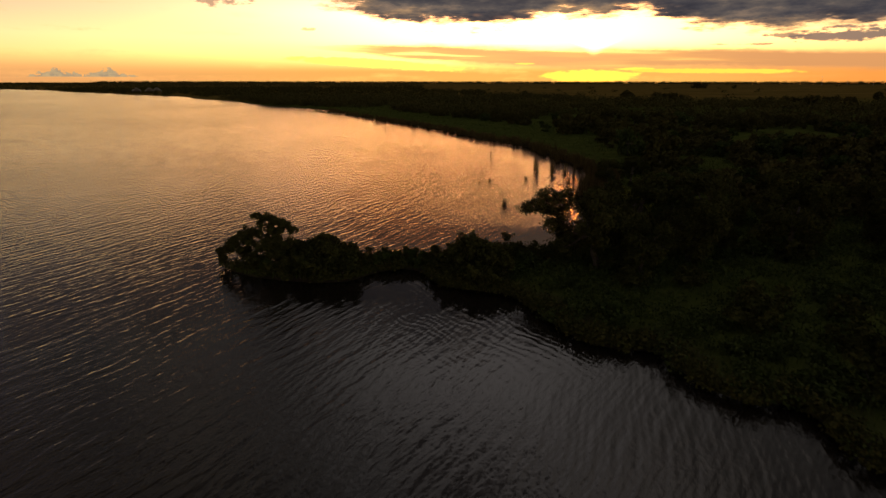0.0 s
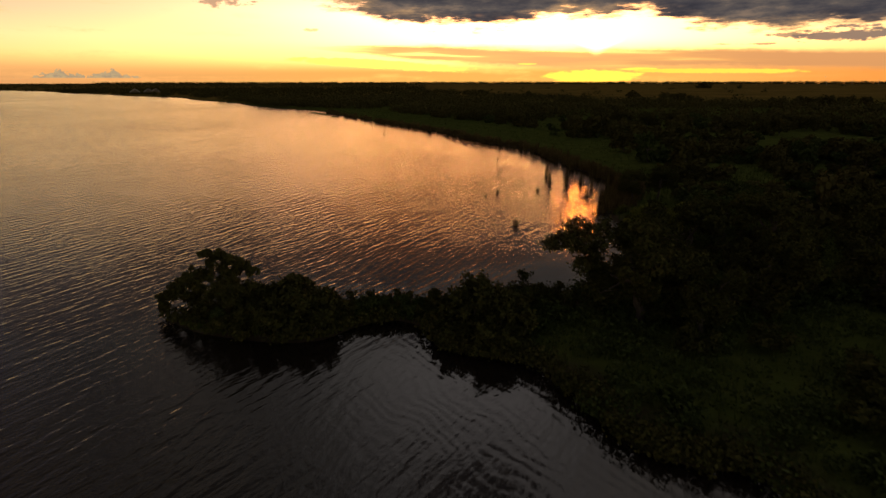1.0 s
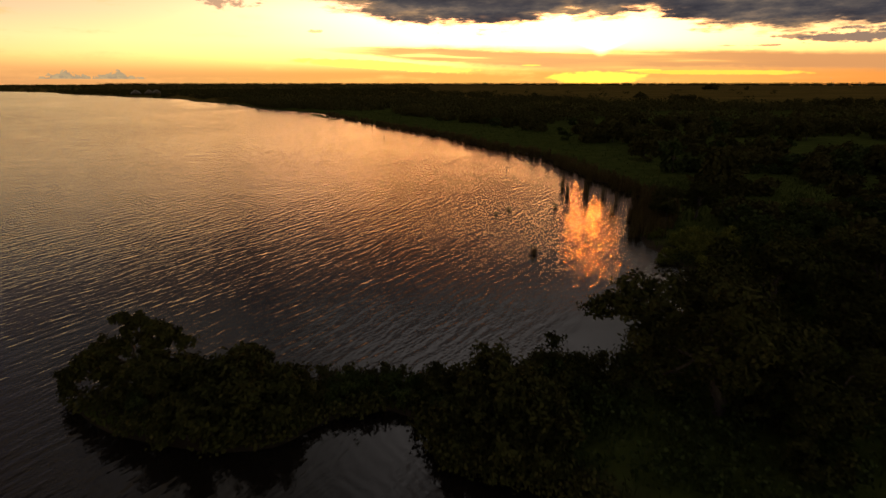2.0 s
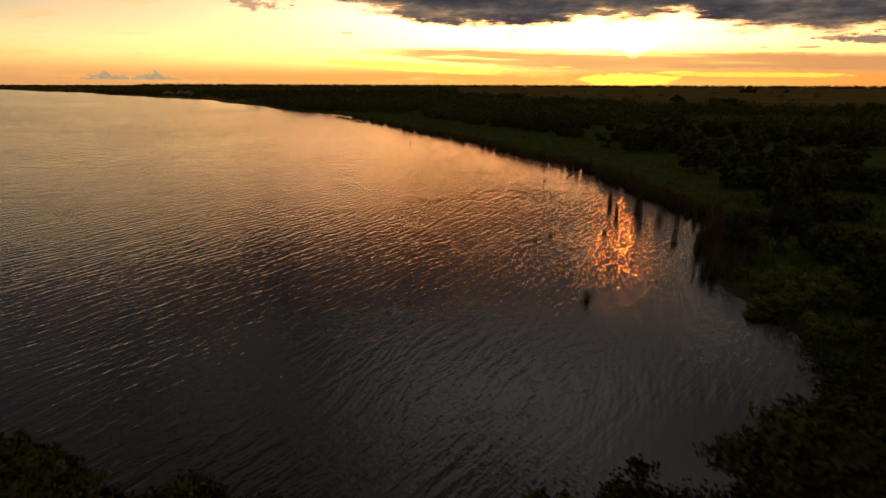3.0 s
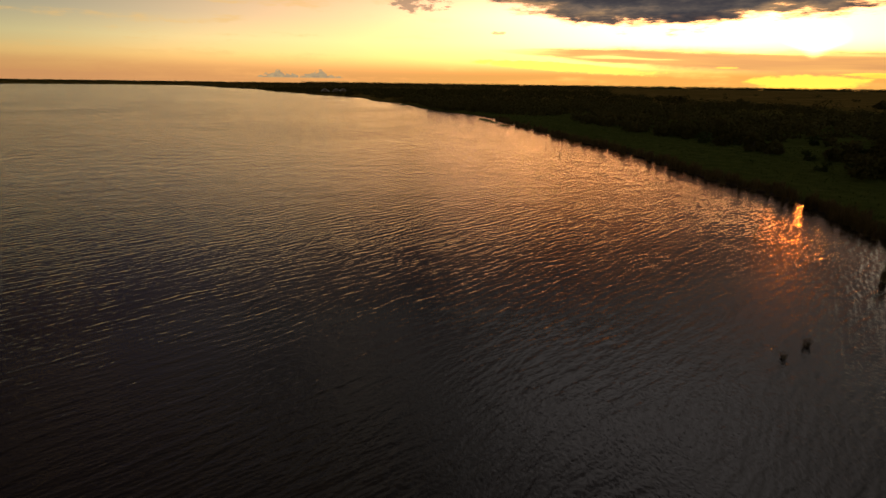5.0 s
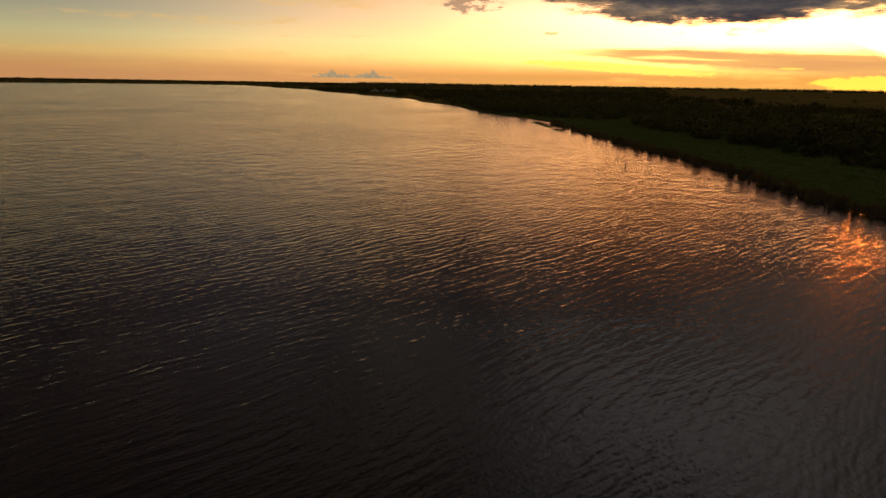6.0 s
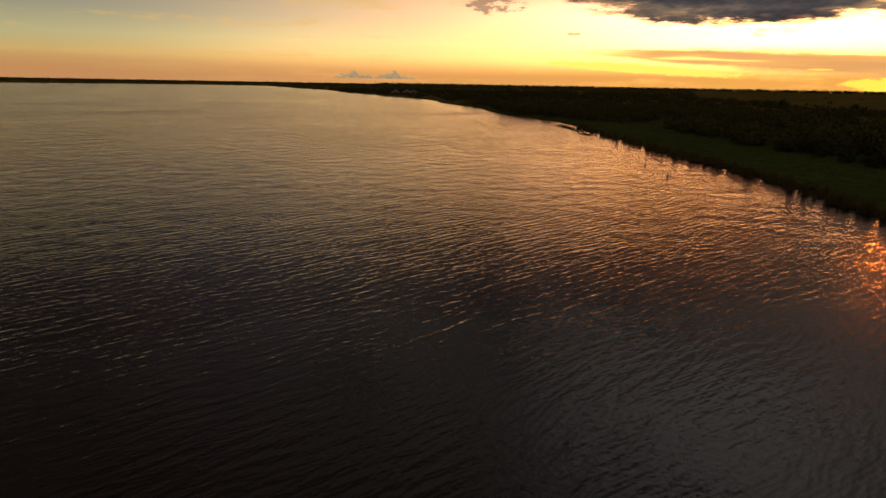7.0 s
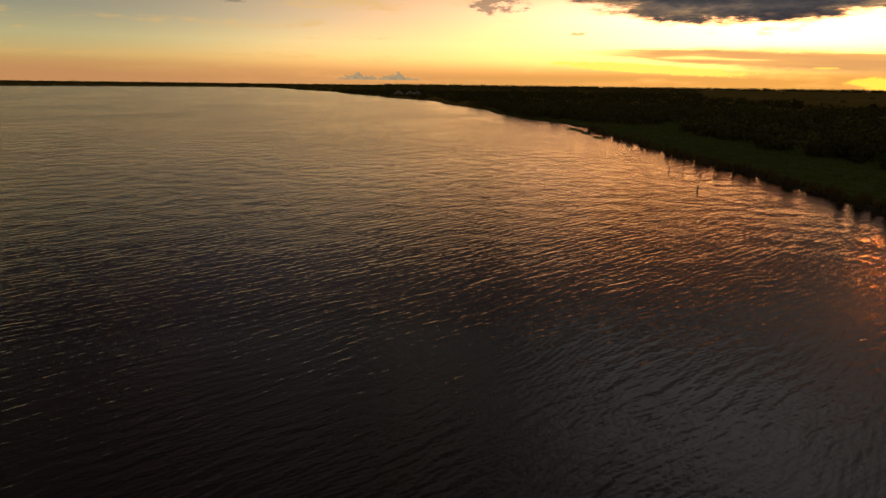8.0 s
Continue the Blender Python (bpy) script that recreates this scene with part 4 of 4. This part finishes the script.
def woods_points(seed, r0, r1, count, field=True):
    """Places for bushes between two distances, off the belt of open marsh and the clearings."""
    rng = np.random.default_rng(seed)
    r = np.sqrt(rng.uniform(r0 * r0, r1 * r1, count))
    a = np.radians(rng.uniform(-66, 62, count))
    p = np.stack([r * np.sin(a), 20 + r * np.cos(a)], 1)
    sd = shore_distance(p)
    keep = []
    for (x, y), d, rr, aa in zip(p, sd, r, np.degrees(a)):
        if d < belt_width(x, y) + 1.5:
            continue
        gap = noise.noise(Vector((x * 0.022, y * 0.016, 2.0))) + 0.5 * noise.noise(Vector((x * 0.06, y * 0.05, 5.0)))
        if gap < -0.30 + (0.12 if aa > 20 else 0):
            continue
        edge = 420 + 420 * max(0.0, (14 - aa) / 14) if aa > -2 else 1e9
        edge += 70 * noise.noise(Vector((aa * 0.3, 0, 0)))
        if field and rr > edge and rng.random() > 0.012:
            continue
        if -425 < x < -335 and y < 762 + (x + 385) * 0.4:
            continue
        keep.append((x, y, d))
    return np.array(keep), rng


mids = [make_tree("scrub_tree", 51 + i, random_clumps(np.random.default_rng(90 + i), h, r, 12, 0.2), 0.14, 820, 0.6, WOOD_LEAF if i != 2 else LEAF_PALE,
                  ("dark green scrub tree with a rounded crown", "spreading dark green scrub tree", "pale green scrub tree")[i], "tree", 5, 0.8) for i, (h, r) in enumerate(((4.6, 3.0), (4.0, 3.4), (3.6, 2.6)))]
pts, rng = woods_points(5, 62, 230, 1500)
apart = []
for x, y, d in pts[np.argsort(np.hypot(pts[:, 0], pts[:, 1] - 40))]:
    if len(apart) >= 270:
        break
    if x < 46 and y < 64:
        continue
    if all((x - u) ** 2 + (y - v) ** 2 > 9 for u, v in apart):
        apart.append((x, y))
for i, (x, y) in enumerate(apart):
    plant(mids[(0, 1, 0, 2, 1)[i % 5]], x, y, rng.uniform(0.7, 1.0) * (1 + 0.4 * noise.noise(Vector((x * 0.05, y * 0.05, 7.0)))) + (0.35 if i % 7 == 0 else 0), tall=rng.uniform(0.85, 1.15), sink=0.15, group="scrub woodland")
# dark bushes on the marsh behind the inlet
behind = []
for _ in range(1500):
    x, y = rng.uniform(27, 78), rng.uniform(70, 128)
    if len(behind) >= 62:
        break
    if x > 24 + y * 0.75 or x < 27 + (y - 70) * 0.27 or noise.noise(Vector((x * 0.07, y * 0.07, 11.0))) < -0.12:
        continue
    if all((x - u) ** 2 + (y - v) ** 2 > 7 for u, v in behind + apart):
        behind.append((x, y))
for i, (x, y) in enumerate(behind):
    plant(mids[(1, 0, 2)[i % 3]], x, y, rng.uniform(0.5, 0.95), tall=rng.uniform(0.75, 1.05), sink=0.15, group="bushes behind the inlet")
# taller clumps standing at the edge of the open plain
EDGE_CLUMPS = [(180, 590, 1.5), (186, 594, 1.2), (163, 456, 1.5), (169, 452, 1.3), (175, 455, 1.4), (181, 452, 1.1), (37, 588, 1.6), (76, 549, 1.5), (82, 552, 1.2), (188, 356, 1.3), (194, 352, 1.4), (200, 347, 1.5), (207, 350, 1.3),
               (214, 353, 1.4), (221, 356, 1.5), (229, 355, 1.3), (236, 358, 1.5), (243, 356, 1.3), (356, 488, 1.6)]
for x, y, size in EDGE_CLUMPS:
    plant(mids[int(x) % 2], x, y, size, tall=1.1, sink=0.15, group="clumps at the edge of the plain")
for x, y, size in ((589, 1380, 3.2), (600, 1376, 2.4), (578, 1384, 2.2), (655, 1349, 1.8)):
    plant(mids[0], x, y, size, tall=1.15, sink=0.3, group="lone trees far out on the plain")
reach = max(math.hypot(u, v - 40) for u, v in apart)


def woods(name, pts, rng, tall, wide, per, size, label, mat, uneven=0.32, lumps=0.45):
    """Distant bushes as one mesh of leaf clumps and short trunks."""
    vs = []
    for x, y, d in pts:
        swell = 1 + lumps * noise.noise(Vector((x * 0.035, y * 0.03, 3.0)))
        h, w = tall * swell * rng.uniform(1 - uneven, 1 + uneven * 0.8), wide * rng.uniform(0.7, 1.25)
        q, o = ball(rng, per, 0.55)
        lobes = 1 + 0.28 * np.sin(q[:, :1] * 5 + x) * np.cos(q[:, 1:2] * 4 + y)
        q = q * lobes * (w, w, h * 0.52) + (x, y, h * 0.5 + 0.2)
        q[::2, 2] *= 0.55
        q[:, 2] = np.maximum(q[:, 2], 0.3)
        if d > 60 and tall > 2:
            top = q[:, 2] > h * 0.42
            q, o = q[top], o[top]
        vs.append((q, o))
    at = np.concatenate([v for v, _ in vs])
    out = np.concatenate([o for _, o in vs])
    v, f = leaves(rng, at, size, 0.85, 0.0, out)
    tagged(new(name, mesh_from(name, v, f, mat)), label, "woods", kind="stuff")


more = np.array([p for p in pts if math.hypot(p[0], p[1] - 40) > reach])
woods("scrub_woods", more, rng, 4.6, 3.0, 300, 0.62, "dark green scrub woodland behind the marsh", WOOD_LEAF)
pts, rng = woods_points(6, 230, 520, 5200)
woods("scrub_woods", pts, rng, 5.0, 3.4, 130, 0.95, "dark green scrub woodland stretching away from the lake", WOOD_LEAF)
pts, rng = woods_points(7, 520, 1300, 7000)
woods("distant_woods", pts, rng, 5.4, 5.0, 74, 1.5, "distant dark woodland along the lake shore", WOOD_LEAF)
pts, rng = woods_points(8, 1300, 4700, 9000)
woods("distant_woods", pts, rng, 8.0, 13, 38, 3.4, "far dark tree line on the horizon", WOOD_LEAF)
ring = np.radians(np.linspace(-72, 66, 2600))
rng = np.random.default_rng(9)
ring_r = np.where(np.arange(2600) % 2 == 0, 4640, 4420)
ring_pts = np.stack([ring_r * np.sin(ring), ring_r * np.cos(ring), np.zeros(2600)], 1) + rng.normal(size=(2600, 3)) * (25, 25, 0)
left = np.degrees(ring) < -30
woods("distant_woods", ring_pts[left], rng, 5.0, 16, 44, 3.6, "far dark tree line beyond the lake", WOOD_LEAF, 0.1, 0.05)
woods("distant_woods", ring_pts[~left], rng, 17.0, 16, 60, 4.2, "far dark tree line on the horizon", WOOD_LEAF, 0.14, 0.08)

# ---- low growth on the bank and the spit ----
rng = np.random.default_rng(15)
mounds = np.stack([rng.uniform(5, 62, 3400), rng.uniform(6, 70, 3400)], 1)
sd = shore_distance(mounds)
mounds = np.column_stack([mounds, sd])[(sd > -0.3) & (mounds[:, 0] < 17 + mounds[:, 1])][:1300]
woods("undergrowth", mounds, rng, 1.1, 1.0, 84, 0.185, "tangle of low leafy plants covering the bank", LEAF_PALE)
edge = SHORE[(SHORE[:, 0] > -19) & (SHORE[:, 0] < 26) & (SHORE[:, 1] > 6) & (SHORE[:, 1] < 56)]
fringe = edge[rng.integers(0, len(edge), 900)] + rng.normal(size=(900, 2)) * 0.5
sd = shore_distance(fringe)
woods("bank_fringe", np.column_stack([fringe, sd])[(sd > -0.45) & (sd < 1.2) & ((fringe[:, 0] > -1) | (rng.random(900) < 0.3))], rng, 0.8, 0.6, 70, 0.17, "leafy plants hanging over the water's edge", LEAF)

# ---- grass ----
def grass(name, seed, count, box, test, height, width, mat, label):
    rng = np.random.default_rng(seed)
    x0, y0, x1, y1 = box
    p = np.stack([rng.uniform(x0, x1, count), rng.uniform(y0, y1, count)], 1)
    tuft = rng.random(count) < 0.7
    q = p.copy()
    q[tuft] = q[rng.integers(0, count // 5, tuft.sum())] + rng.normal(size=(tuft.sum(), 2)) * 0.35
    sd = shore_distance(q)
    ok = test(q, sd)
    q, sd = q[ok], sd[ok]
    z = ground_height(q, sd)
    v, f = blades(rng, np.column_stack([q, z - 0.05]), height, width, 0.45)
    tagged(new(name, mesh_from(name, v, f, mat)), label, "grass", kind="stuff")


grass("bank_grass", 71, 36000, (5, 6, 62, 110), lambda q, sd: (sd > 0.1) & (q[:, 0] < 16 + q[:, 1]), 0.55, 0.07, GRASS, "tangled green grass and weeds on the bank")
grass("spit_grass", 74, 9000, (-18.5, 43, 9, 50), lambda q, sd: sd > 0.1, 0.4, 0.06, GRASS, "tangled grass between the shrubs on the spit")
grass("marsh_grass", 72, 58000, (-75, 100, 60, 365), lambda q, sd: (sd > 0.3) & (sd < 52), 0.42, 0.09, GRASS, "belt of bright green marsh grass along the shore")


def reed_bed(seed, count):
    """Blades strewn along the shore in uneven tufts, thinning out inland."""
    rng = np.random.default_rng(seed)
    at = strip[(rng.random(count) ** 0.8 * (len(strip) - 1)).astype(int)] + rng.normal(size=(count, 2)) * (1.8, 2.2)
    tufts = count // 32
    at[tufts:] = at[rng.integers(0, tufts, count - tufts)] + rng.normal(size=(count - tufts, 2)) * 0.34
    sd = shore_distance(at)
    ok = (sd > 0.2) & (sd < 6.0)
    at, sd = at[ok], sd[ok]
    v, f = blades(rng, np.column_stack([at, np.maximum(ground_height(at, sd), -0.1)]), 1.15, 0.09, 0.4)
    tagged(new("reed_bed", mesh_from("reed_bed", v, f, REED)), "dense brown reed bed along the waterline", "reeds", kind="stuff")


reed_bed(73, 26000)
